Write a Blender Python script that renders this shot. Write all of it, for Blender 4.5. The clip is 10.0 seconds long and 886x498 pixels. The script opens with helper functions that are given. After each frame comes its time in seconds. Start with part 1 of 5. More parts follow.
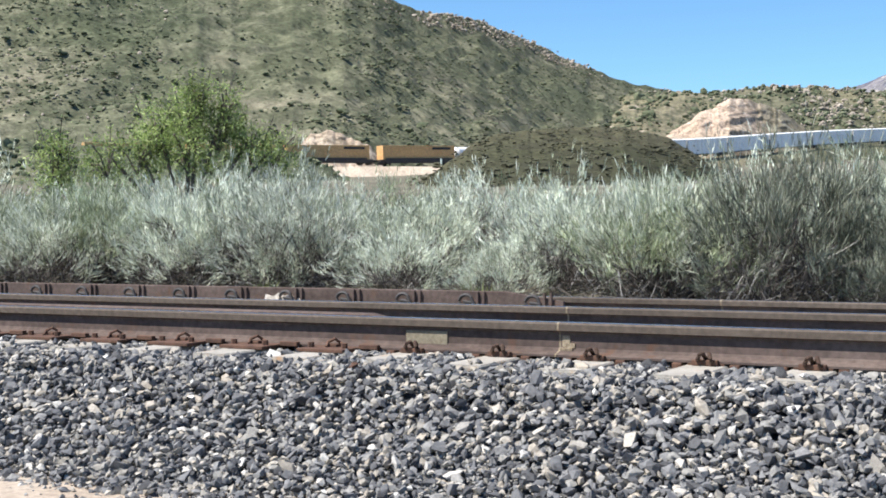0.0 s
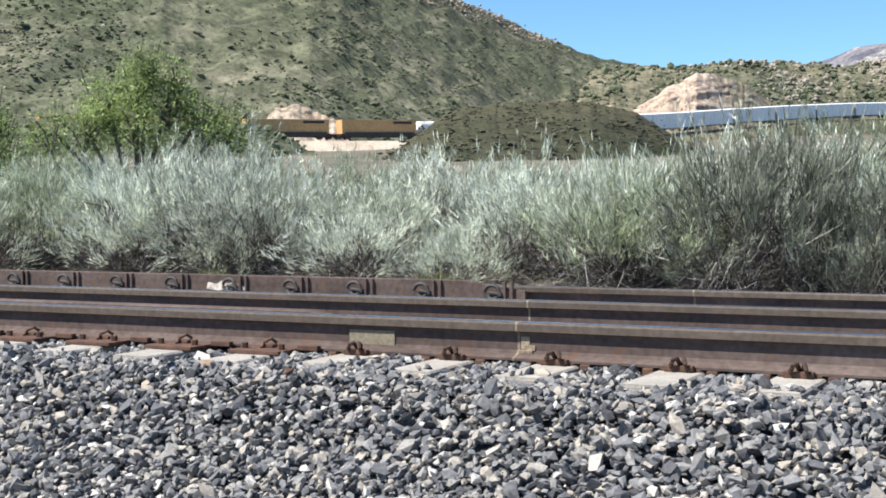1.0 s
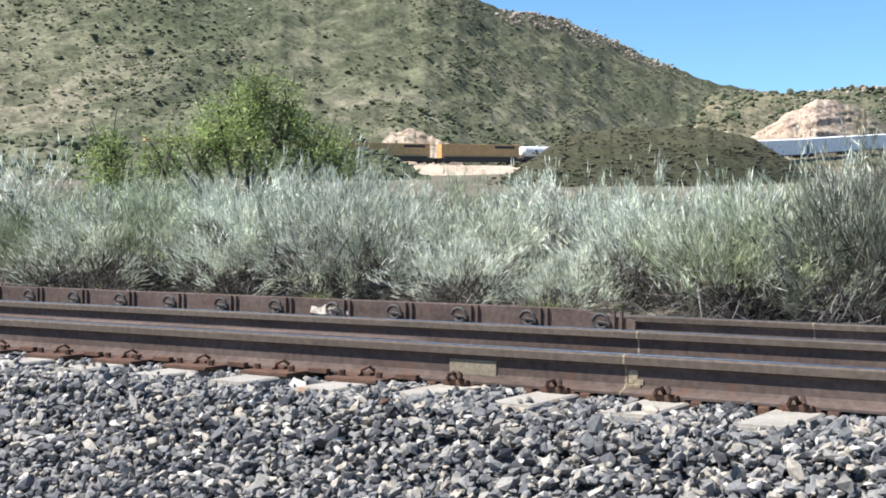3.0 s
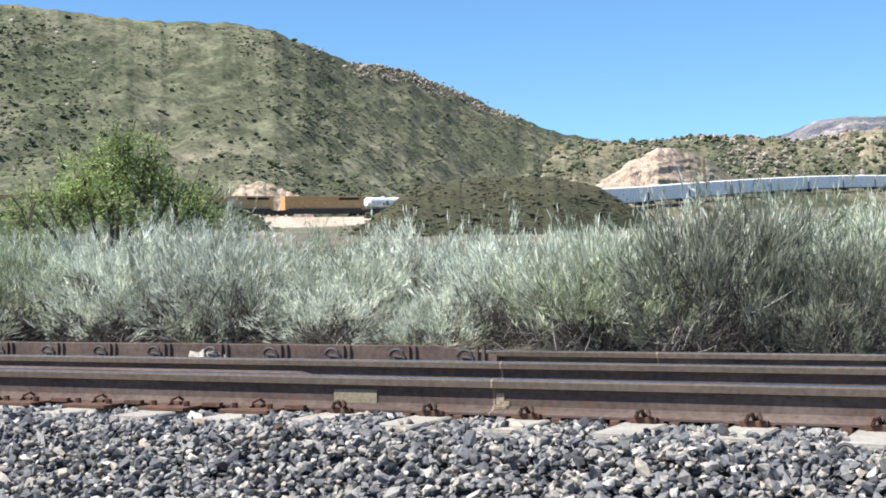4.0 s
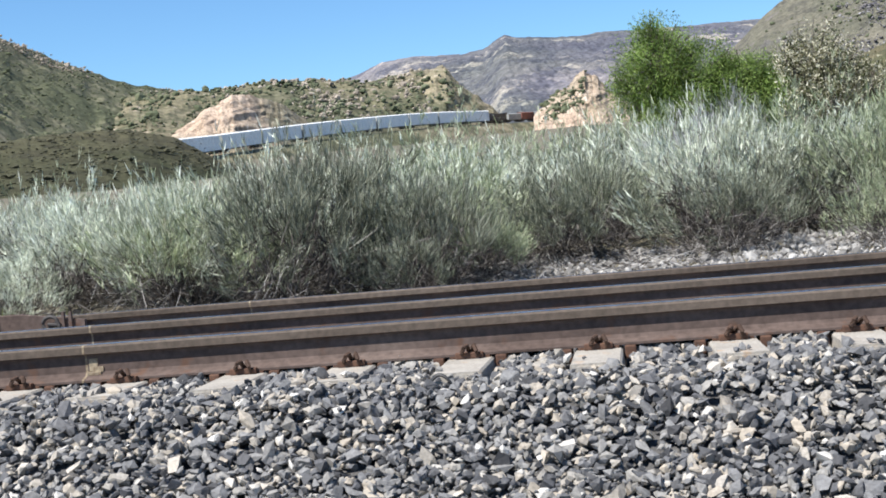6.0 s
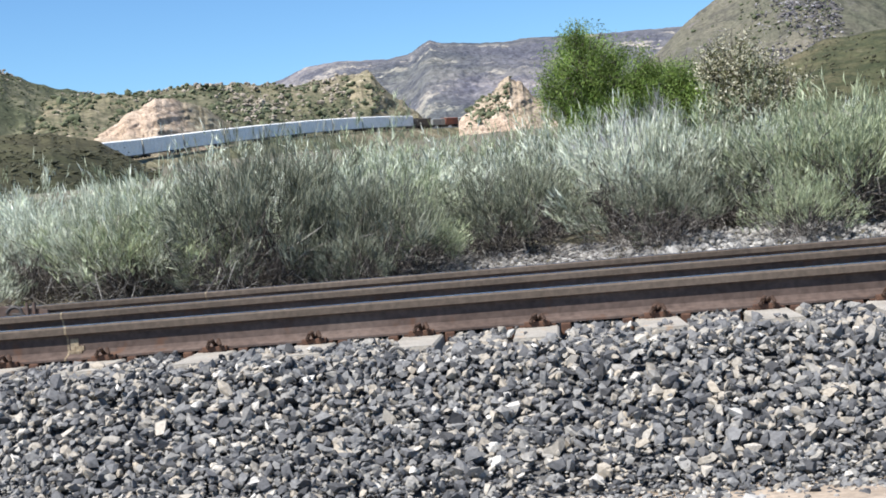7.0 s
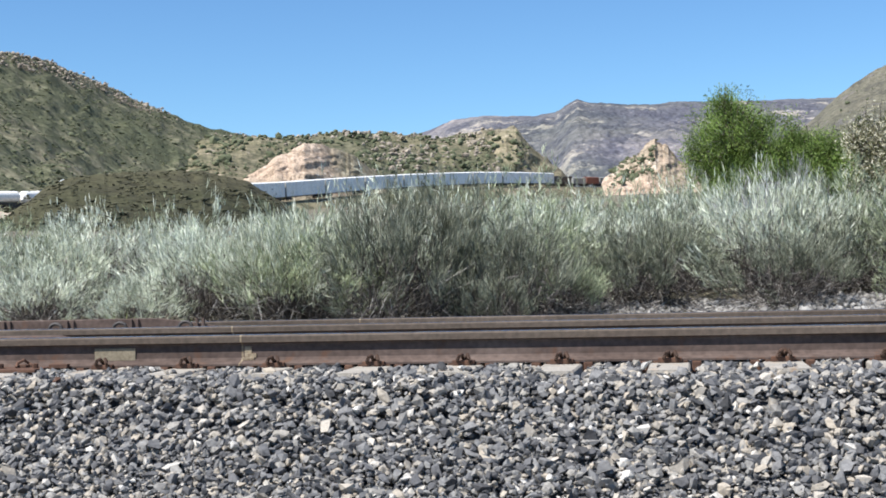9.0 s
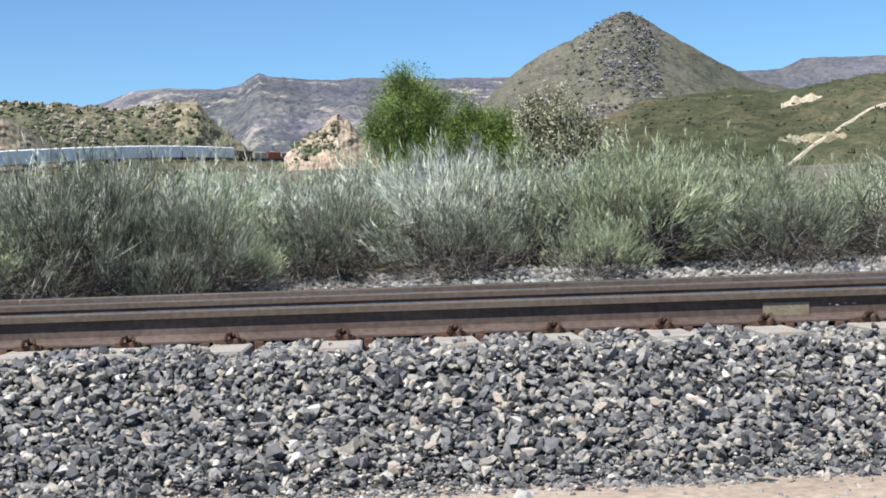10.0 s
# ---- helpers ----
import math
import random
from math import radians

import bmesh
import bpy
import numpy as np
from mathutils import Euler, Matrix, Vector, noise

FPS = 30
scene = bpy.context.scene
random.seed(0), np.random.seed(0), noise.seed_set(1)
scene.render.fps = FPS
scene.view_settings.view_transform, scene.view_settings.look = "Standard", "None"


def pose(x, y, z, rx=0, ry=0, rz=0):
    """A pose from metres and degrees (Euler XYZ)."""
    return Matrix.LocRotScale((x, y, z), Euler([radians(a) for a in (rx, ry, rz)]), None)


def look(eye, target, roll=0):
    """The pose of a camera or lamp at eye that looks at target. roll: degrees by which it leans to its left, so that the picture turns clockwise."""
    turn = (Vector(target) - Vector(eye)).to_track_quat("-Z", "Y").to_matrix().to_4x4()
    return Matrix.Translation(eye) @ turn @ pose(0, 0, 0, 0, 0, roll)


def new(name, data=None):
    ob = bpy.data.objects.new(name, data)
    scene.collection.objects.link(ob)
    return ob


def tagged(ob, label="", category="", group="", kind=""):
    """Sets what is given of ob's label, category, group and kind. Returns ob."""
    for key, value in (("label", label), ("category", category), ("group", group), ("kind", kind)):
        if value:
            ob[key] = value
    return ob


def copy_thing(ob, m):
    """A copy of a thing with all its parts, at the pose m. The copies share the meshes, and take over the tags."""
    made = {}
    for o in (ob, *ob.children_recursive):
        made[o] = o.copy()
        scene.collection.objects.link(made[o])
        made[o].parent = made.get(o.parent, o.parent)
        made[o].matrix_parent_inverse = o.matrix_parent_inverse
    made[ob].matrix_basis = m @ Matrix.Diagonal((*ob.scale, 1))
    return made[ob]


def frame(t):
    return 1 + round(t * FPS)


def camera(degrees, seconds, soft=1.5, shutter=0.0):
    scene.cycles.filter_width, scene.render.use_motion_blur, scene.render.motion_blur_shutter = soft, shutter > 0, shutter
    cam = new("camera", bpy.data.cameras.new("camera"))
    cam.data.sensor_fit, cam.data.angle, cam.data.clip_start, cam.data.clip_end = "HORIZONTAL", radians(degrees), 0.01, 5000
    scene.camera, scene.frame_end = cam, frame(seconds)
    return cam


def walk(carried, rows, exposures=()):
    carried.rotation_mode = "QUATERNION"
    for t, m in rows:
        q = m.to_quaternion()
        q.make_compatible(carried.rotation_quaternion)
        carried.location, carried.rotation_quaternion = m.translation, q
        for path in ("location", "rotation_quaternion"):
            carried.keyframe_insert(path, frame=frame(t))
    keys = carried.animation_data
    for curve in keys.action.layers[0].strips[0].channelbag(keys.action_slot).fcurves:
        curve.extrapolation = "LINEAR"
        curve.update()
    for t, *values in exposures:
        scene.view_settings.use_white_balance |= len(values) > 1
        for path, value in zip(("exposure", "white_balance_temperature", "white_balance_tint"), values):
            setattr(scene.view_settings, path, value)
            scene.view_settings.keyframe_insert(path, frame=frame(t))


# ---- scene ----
cam = camera(36.0, 10.0, soft=1.8)
PATH = [
    (0, (3.009, -7.077, 0.743), (2.055, -5.32, 0.711), -0.4),
    (0.5, (2.75, -6.401, 0.815), (1.801, -4.642, 0.753), -0.1),
    (1, (2.736, -6.342, 0.818), (1.824, -4.563, 0.748), -0.4),
    (1.5, (2.679, -6.173, 0.828), (1.684, -4.441, 0.744), -0.7),
    (2, (2.649, -6.121, 0.839), (1.573, -4.437, 0.755), -0.5),
    (2.2, (2.544, -5.997, 0.819), (1.459, -4.318, 0.746), -0.1),
    (3.3, (2.675, -6.091, 0.819), (1.658, -4.369, 0.809), 0.2),
    (3.5, (2.693, -6.08, 0.813), (1.724, -4.33, 0.827), -0.2),
    (4, (2.893, -6.819, 0.766), (2.028, -5.016, 0.806), -0.9),
    (4.5, (2.919, -6.812, 0.758), (2.09, -4.992, 0.722), -2.6),
    (5, (2.992, -6.707, 0.761), (2.299, -4.834, 0.65), -3.9),
    (5.5, (2.871, -6.773, 0.8), (2.429, -4.822, 0.78), -4.1),
    (6, (2.852, -6.778, 0.783), (2.56, -4.8, 0.715), -5.0),
    (6.2, (2.894, -6.834, 0.777), (2.648, -4.852, 0.678), -5.2),
    (7.3, (2.75, -7.644, 0.72), (2.57, -5.653, 0.678), -4.9),
    (7.5, (2.738, -7.605, 0.722), (2.526, -5.616, 0.704), -4.8),
    (8, (2.729, -7.665, 0.684), (2.301, -5.711, 0.716), -4.8),
    (8.5, (2.696, -7.681, 0.667), (2.046, -5.79, 0.671), -3.0),
    (9, (2.805, -8.249, 0.618), (2.429, -6.285, 0.64), -1.5),
    (9.5, (2.866, -7.999, 0.638), (2.846, -5.999, 0.66), -1.3),
    (10, (2.862, -8.041, 0.624), (2.945, -6.043, 0.596), -1.8),
]
EXPOSURE = [(0, 0.78), (2, 0.80), (3.5, 0.84), (4.5, 0.84), (5.5, 0.82), (6.0, 0.66), (7.5, 0.62), (8.5, 0.62), (10, 0.50)]
walk(cam, [(t, look(eye, target, roll)) for t, eye, target, roll in PATH], EXPOSURE)


# ---- light ----
SUN_EL, SUN_AZ = 56.0, 222.0          # degrees; azimuth clockwise from +y, so the sun stands behind the camera
sky_world = bpy.data.worlds.new("sky")
scene.world = sky_world
sky_world.use_nodes = True
wn = sky_world.node_tree
sky = wn.nodes.new("ShaderNodeTexSky")
sky.sky_type, sky.sun_disc = "NISHITA", False
sky.sun_elevation, sky.sun_rotation = radians(SUN_EL), radians(SUN_AZ)
sky.altitude, sky.air_density, sky.dust_density, sky.ozone_density = 900, 1.0, 0.05, 3.0
tint = wn.nodes.new("ShaderNodeMix")
tint.data_type, tint.blend_type = "RGBA", "MULTIPLY"
tint.inputs[0].default_value, tint.inputs[7].default_value = 1.0, (0.77, 1.06, 1.28, 1)
wn.links.new(sky.outputs[0], tint.inputs[6])
wn.links.new(tint.outputs[2], wn.nodes["Background"].inputs[0])
wn.nodes["Background"].inputs[1].default_value = 0.078
sun = new("sun", bpy.data.lights.new("sun", "SUN"))
sun.data.energy, sun.data.angle, sun.data.color = 5.6, radians(0.53), (1.0, 0.965, 0.92)
sd = Vector((math.sin(radians(SUN_AZ)) * math.cos(radians(SUN_EL)), math.cos(radians(SUN_AZ)) * math.cos(radians(SUN_EL)), math.sin(radians(SUN_EL))))
sun.matrix_world = look(sd * 50, (0, 0, 0))

# ---- materials ----
def ramp(nt, fac, stops):
    n = nt.nodes.new("ShaderNodeValToRGB")
    el = n.color_ramp.elements
    while len(el) < len(stops):
        el.new(0.5)
    for e, (p, c) in zip(el, stops):
        e.position, e.color = p, (*c, 1)
    nt.links.new(fac, n.inputs[0])
    return n.outputs[0]


def mixc(nt, fac, a, b, mode="MIX"):
    n = nt.nodes.new("ShaderNodeMix")
    n.data_type, n.blend_type = "RGBA", mode
    for sock, v in ((n.inputs[0], fac), (n.inputs[6], a), (n.inputs[7], b)):
        if isinstance(v, (int, float)):
            sock.default_value = v
        elif isinstance(v, tuple):
            sock.default_value = (*v, 1)
        else:
            nt.links.new(v, sock)
    return n.outputs[2]


def tex(nt, scale, detail=5.0, rough=0.6, kind="noise", vec=None, stretch=None):
    if kind == "noise":
        n = nt.nodes.new("ShaderNodeTexNoise")
        n.inputs["Detail"].default_value, n.inputs["Roughness"].default_value = detail, rough
        out = n.outputs[0]
    else:
        n = nt.nodes.new("ShaderNodeTexVoronoi")
        out = n.outputs[0]
    n.inputs["Scale"].default_value = scale
    if vec is None:
        g = nt.nodes.new("ShaderNodeNewGeometry")
        vec = g.outputs["Position"]
    if stretch:
        m = nt.nodes.new("ShaderNodeMapping")
        m.inputs["Scale"].default_value = stretch
        nt.links.new(vec, m.inputs[0])
        vec = m.outputs[0]
    nt.links.new(vec, n.inputs["Vector"])
    return out


def material(name, rough=0.8, metal=0.0):
    m = bpy.data.materials.new(name)
    m.use_nodes = True
    p = m.node_tree.nodes["Principled BSDF"]
    p.inputs["Roughness"].default_value, p.inputs["Metallic"].default_value = rough, metal
    return m, m.node_tree, p


def bump(nt, p, height, dist=0.02, strength=0.5):
    b = nt.nodes.new("ShaderNodeBump")
    b.inputs["Strength"].default_value, b.inputs["Distance"].default_value = strength, dist
    nt.links.new(height, b.inputs["Height"])
    nt.links.new(b.outputs[0], p.inputs["Normal"])


def noisy(name, stops, scale, rough=0.85, metal=0.0, fine=None, bump_d=0.0, stretch=None, tint=None, gloss=0.5):
    """A surface with colour by coarse noise, a second finer grain, and relief."""
    m, nt, p = material(name, rough, metal)
    p.inputs["Specular IOR Level"].default_value = gloss
    a = tex(nt, scale, 6, 0.65, stretch=stretch)
    col = ramp(nt, a, stops)
    f = tex(nt, fine or scale * 9, 4, 0.6)
    grain = ramp(nt, f, [(0.3, (0.72, 0.72, 0.72)), (0.7, (1.22, 1.22, 1.22))])
    col = mixc(nt, 1.0, col, grain, "MULTIPLY")
    if tint:
        t = tex(nt, tint[0], 3, 0.6)
        col = mixc(nt, ramp(nt, t, [(tint[2], (0, 0, 0)), (tint[3], (1, 1, 1))]), col, tint[1])
    nt.links.new(col, p.inputs["Base Color"])
    if bump_d:
        bump(nt, p, f, bump_d, 0.7)
    return m


def island(name, stops, rough=0.85, translucent=0.0, grain=0.0, by_object=False, tone=0.0, patch=0.0):
    """A material whose loose pieces each take their own colour from the ramp."""
    m, nt, p = material(name, rough)
    if by_object:
        src = nt.nodes.new("ShaderNodeObjectInfo").outputs["Random"]
    else:
        src = nt.nodes.new("ShaderNodeNewGeometry").outputs["Random Per Island"]
    col = ramp(nt, src, stops)
    if grain:
        f = tex(nt, grain, 5, 0.65)
        col = mixc(nt, 1.0, col, ramp(nt, f, [(0.3, (0.7, 0.7, 0.7)), (0.7, (1.25, 1.25, 1.25))]), "MULTIPLY")
        bump(nt, p, f, 0.004, 0.6)
    if tone:
        o = nt.nodes.new("ShaderNodeObjectInfo").outputs["Random"]
        col = mixc(nt, 1.0, col, ramp(nt, o, [(0.0, (1 - tone,) * 3), (0.5, (1.0, 1.0, 1 - tone * 0.3)), (1.0, (1 + tone * 0.7,) * 3)]), "MULTIPLY")
    if patch:
        f = tex(nt, patch, 3, 0.55)
        col = mixc(nt, 1.0, col, ramp(nt, f, [(0.36, (0.50, 0.52, 0.47)), (0.64, (1.42, 1.42, 1.40))]), "MULTIPLY")
    nt.links.new(col, p.inputs["Base Color"])
    p.inputs["Specular IOR Level"].default_value = 0.25
    if translucent:
        t = nt.nodes.new("ShaderNodeBsdfTranslucent")
        nt.links.new(col, t.inputs[0])
        x = nt.nodes.new("ShaderNodeMixShader")
        x.inputs[0].default_value = translucent
        nt.links.new(p.outputs[0], x.inputs[1])
        nt.links.new(t.outputs[0], x.inputs[2])
        nt.links.new(x.outputs[0], nt.nodes["Material Output"].inputs[0])
    return m


def hillside(name, grass, dry, brush, rock, brush_cover=0.52, rock_cover=0.62, size=1.0, flank=None, grit=0.42):
    """Slope with grass, dry patches, dark brush dots and bare rock, at metre scale."""
    m, nt, p = material(name, 0.95)
    p.inputs["Specular IOR Level"].default_value = 0.1
    a = tex(nt, 0.018 / size, 5, 0.6)
    col = mixc(nt, ramp(nt, a, [(0.40, (0, 0, 0)), (0.62, (1, 1, 1))]), grass, dry)
    b = tex(nt, 0.11 / size, 6, 0.72)
    if flank:                      # denser brush colour past a line over the plan, painting that flank's shade
        g = nt.nodes.new("ShaderNodeVectorMath")
        g.operation, g.inputs[1].default_value = "DOT_PRODUCT", (flank[0], flank[1], 0)
        nt.links.new(nt.nodes.new("ShaderNodeNewGeometry").outputs["Position"], g.inputs[0])
        wob = nt.nodes.new("ShaderNodeMath")
        wob.operation, wob.inputs[1].default_value = "MULTIPLY_ADD", 160.0
        nt.links.new(tex(nt, 0.016, 4, 0.6), wob.inputs[0])
        nt.links.new(g.outputs["Value"], wob.inputs[2])
        r = nt.nodes.new("ShaderNodeMapRange")
        for n, v in enumerate((flank[2] + 35, flank[2] + 110, 0.0, flank[3])):
            r.inputs[n + 1].default_value = v
        nt.links.new(wob.outputs[0], r.inputs[0])
        more = nt.nodes.new("ShaderNodeMath")
        nt.links.new(b, more.inputs[0])
        nt.links.new(r.outputs[0], more.inputs[1])
        b = more.outputs[0]
    col = mixc(nt, ramp(nt, b, [(brush_cover - 0.05, (0, 0, 0)), (brush_cover + 0.07, (0.85, 0.85, 0.85))]), col, brush)
    c = tex(nt, 0.05 / size, 8, 0.78, stretch=(1, 1, 1.6))
    col = mixc(nt, ramp(nt, c, [(rock_cover, (0, 0, 0)), (rock_cover + 0.05, (1, 1, 1))]), col, rock)
    broad = tex(nt, 0.0075 / size, 3, 0.55)
    col = mixc(nt, 1.0, col, ramp(nt, broad, [(0.40, (0.66, 0.72, 0.66)), (0.60, (1.18, 1.14, 1.12))]), "MULTIPLY")
    f = tex(nt, 0.55 / size, 5, 0.75)
    col = mixc(nt, 1.0, col, ramp(nt, f, [(0.33, (1 - grit,) * 3), (0.66, (1 + grit * 0.9,) * 3)]), "MULTIPLY")
    nt.links.new(col, p.inputs["Base Color"])
    bump(nt, p, f, 1.2 * size, 0.6)
    return m


STONE_TONES = [(0.0, (0.052, 0.052, 0.054)), (0.28, (0.114, 0.114, 0.118)), (0.55, (0.188, 0.186, 0.183)), (0.75, (0.262, 0.248, 0.224)), (0.93, (0.35, 0.305, 0.245)), (1.0, (0.52, 0.50, 0.46))]
M_STONE = island("crushed_stone", STONE_TONES, 0.8, grain=60)
M_STONE_OB = island("crushed_stone_single", STONE_TONES, 0.8, grain=60, by_object=True)
M_GRAVEL = island("pale_gravel", [(0.0, (0.10, 0.096, 0.09)), (0.5, (0.22, 0.21, 0.195)), (1.0, (0.40, 0.385, 0.36))], 0.9)
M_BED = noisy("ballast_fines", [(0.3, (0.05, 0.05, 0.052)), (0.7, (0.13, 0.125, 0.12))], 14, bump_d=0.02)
M_RAIL = noisy("weathered_rail_steel", [(0.3, (0.066, 0.048, 0.041)), (0.55, (0.104, 0.077, 0.066)), (0.75, (0.138, 0.106, 0.091))], 3.0, 0.85, 0.0, fine=26, bump_d=0.0006, stretch=(0.35, 1, 1), tint=(7, (0.105, 0.062, 0.044), 0.60, 0.72), gloss=0.12)
M_SHINE = noisy("polished_rail_top", [(0.3, (0.52, 0.52, 0.54)), (0.7, (0.66, 0.66, 0.68))], 2.0, 0.24, 1.0, fine=26, stretch=(0.1, 1, 1))
M_HEAD = noisy("worn_rail_head", [(0.3, (0.082, 0.065, 0.052)), (0.7, (0.132, 0.106, 0.086))], 2.5, 0.75, 0.0, fine=26, stretch=(0.2, 1, 1), gloss=0.1)
M_CLIP = noisy("dark_rusted_bar", [(0.3, (0.040, 0.026, 0.020)), (0.7, (0.095, 0.058, 0.042))], 16, 0.85, 0.0, bump_d=0.002, gloss=0.2)
M_RUST = noisy("rusted_steel", [(0.3, (0.06, 0.032, 0.022)), (0.6, (0.125, 0.064, 0.040)), (0.8, (0.19, 0.11, 0.07))], 14, 0.85, 0.2, bump_d=0.002)
M_CONC = noisy("weathered_concrete", [(0.3, (0.25, 0.228, 0.195)), (0.7, (0.385, 0.355, 0.308))], 5, 0.9, fine=60, bump_d=0.002, tint=(9, (0.36, 0.23, 0.13), 0.58, 0.75))
M_PAINT = noisy("faded_tan_paint", [(0.3, (0.15, 0.122, 0.080)), (0.6, (0.225, 0.190, 0.130)), (0.75, (0.12, 0.085, 0.062))], 9, 0.85, fine=60)
M_GLUE = noisy("stained_insulation", [(0.35, (0.13, 0.088, 0.052)), (0.6, (0.30, 0.245, 0.165))], 30, 0.85, fine=90)
M_RUBBER = noisy("black_rubber", [(0.3, (0.012, 0.012, 0.013)), (0.7, (0.03, 0.03, 0.03))], 20, 0.6)
M_PAPER = noisy("torn_pale_sheet", [(0.35, (0.25, 0.20, 0.15)), (0.55, (0.62, 0.56, 0.48))], 18, 0.9, fine=60)
M_DIRT = noisy("sandy_ground", [(0.3, (0.27, 0.21, 0.155)), (0.55, (0.37, 0.30, 0.23)), (0.75, (0.31, 0.285, 0.25))], 1.3, 0.95, fine=24, bump_d=0.02, tint=None)


def add_far_brush(m):
    """From the hedge on the same ground turns to leaf litter and olive brush."""
    nt = m.node_tree
    p = nt.nodes["Principled BSDF"]
    col = p.inputs["Base Color"].links[0].from_socket
    g = nt.nodes.new("ShaderNodeSeparateXYZ")
    nt.links.new(nt.nodes.new("ShaderNodeNewGeometry").outputs["Position"], g.inputs[0])
    r = nt.nodes.new("ShaderNodeMapRange")
    r.inputs[1].default_value, r.inputs[2].default_value = 4.4, 6.0
    nt.links.new(g.outputs[1], r.inputs[0])
    brush = ramp(nt, tex(nt, 0.12, 6, 0.7), [(0.4, (0.085, 0.078, 0.050)), (0.62, (0.165, 0.145, 0.098))])
    nt.links.new(mixc(nt, r.outputs[0], col, brush), p.inputs["Base Color"])


add_far_brush(M_DIRT)
M_EMB = noisy("bare_sandy_bank", [(0.3, (0.34, 0.27, 0.20)), (0.7, (0.52, 0.44, 0.35))], 0.25, 0.95, fine=2.0)
# The flank turned from the sun is painted darker through extra brush colour.
M_HILL = hillside("green_brush_slope", (0.138, 0.146, 0.092), (0.190, 0.178, 0.128), (0.076, 0.084, 0.052), (0.32, 0.285, 0.23), 0.50, 0.65, flank=(0.839, 0.545, -16.0, 0.055), grit=0.42)
M_DARKHILL = hillside("dark_brush_slope", (0.060, 0.062, 0.036), (0.072, 0.068, 0.042), (0.045, 0.044, 0.029), (0.12, 0.105, 0.075), 0.52, 0.73, 0.6)
M_OLIVE = hillside("olive_brush_slope", (0.070, 0.077, 0.042), (0.112, 0.100, 0.062), (0.046, 0.053, 0.031), (0.26, 0.21, 0.15), 0.50, 0.63, 0.6)
M_RIDGE = hillside("dry_ridge_slope", (0.185, 0.17, 0.11), (0.245, 0.21, 0.155), (0.088, 0.088, 0.058), (0.46, 0.39, 0.32), 0.50, 0.59, 0.8)
M_CUT = hillside("pale_pink_rock", (0.37, 0.292, 0.225), (0.44, 0.365, 0.290), (0.185, 0.145, 0.105), (0.54, 0.47, 0.40), 0.51, 0.58, 0.35)
M_TAN = hillside("tan_rock_slope", (0.25, 0.215, 0.145), (0.33, 0.28, 0.205), (0.135, 0.13, 0.082), (0.46, 0.395, 0.315), 0.52, 0.57, 0.45)
M_SAND = hillside("bare_sand", (0.46, 0.385, 0.30), (0.52, 0.45, 0.36), (0.26, 0.22, 0.15), (0.56, 0.49, 0.40), 0.60, 0.60, 0.35)
# The mesa's blue-grey cast is distance haze painted into its colours.
M_MESA = hillside("haze_tinted_mountain", (0.120, 0.122, 0.150), (0.19, 0.182, 0.19), (0.085, 0.088, 0.118), (0.36, 0.325, 0.30), 0.52, 0.555, 6.0)
M_CONE = hillside("stony_grass_slope", (0.108, 0.108, 0.083), (0.142, 0.134, 0.106), (0.068, 0.068, 0.058), (0.125, 0.118, 0.115), 0.54, 0.57, 1.3)
# Haze over the farthest range is likewise mixed into these colours.
M_FAR = hillside("haze_tinted_far_range", (0.125, 0.127, 0.150), (0.155, 0.150, 0.165), (0.098, 0.102, 0.128), (0.21, 0.195, 0.195), 0.52, 0.64, 6.0)
M_BRUSH = island("hill_brush", [(0.0, (0.066, 0.078, 0.044)), (0.6, (0.100, 0.114, 0.066)), (1.0, (0.150, 0.160, 0.098))], 0.95)
M_DKBRUSH = island("knoll_brush", [(0.0, (0.052, 0.053, 0.032)), (1.0, (0.085, 0.082, 0.050))], 0.95)
M_GROCK = island("grey_boulder", [(0.0, (0.075, 0.072, 0.080)), (0.6, (0.15, 0.142, 0.152)), (1.0, (0.34, 0.325, 0.325))], 0.95)
M_HROCK = island("hill_boulder", [(0.0, (0.20, 0.17, 0.135)), (1.0, (0.38, 0.33, 0.27))], 0.95)
M_SAGE = island("silver_sage", [(0.0, (0.26, 0.29, 0.212)), (0.40, (0.49, 0.525, 0.428)), (0.75, (0.71, 0.74, 0.645)), (1.0, (0.88, 0.89, 0.84))], 0.8, 0.22, tone=0.18, patch=3.6)
M_SAGEG = island("green_sage", [(0.0, (0.165, 0.20, 0.115)), (0.5, (0.29, 0.33, 0.215)), (1.0, (0.53, 0.565, 0.43))], 0.8, 0.22, tone=0.16, patch=3.6)
M_SAGED = island("dark_sage", [(0.0, (0.072, 0.080, 0.057)), (0.5, (0.158, 0.172, 0.130)), (1.0, (0.35, 0.365, 0.30))], 0.8, 0.12, tone=0.12, patch=3.6)
M_SAGEP = island("lavender_dry_brush", [(0.0, (0.18, 0.175, 0.18)), (0.5, (0.33, 0.325, 0.335)), (1.0, (0.56, 0.555, 0.565))], 0.85, 0.15, tone=0.1, patch=2.6)
# Twigs are dark brown, taken darker still to deepen shade in the bushes.
M_TWIG = island("shade_darkened_twig", [(0.0, (0.026, 0.022, 0.020)), (0.6, (0.072, 0.062, 0.056)), (0.92, (0.145, 0.130, 0.118)), (1.0, (0.30, 0.28, 0.26))], 0.9)
M_DEADTWIG = island("bleached_twig", [(0.0, (0.09, 0.082, 0.074)), (0.6, (0.20, 0.188, 0.172)), (1.0, (0.48, 0.46, 0.43))], 0.9)
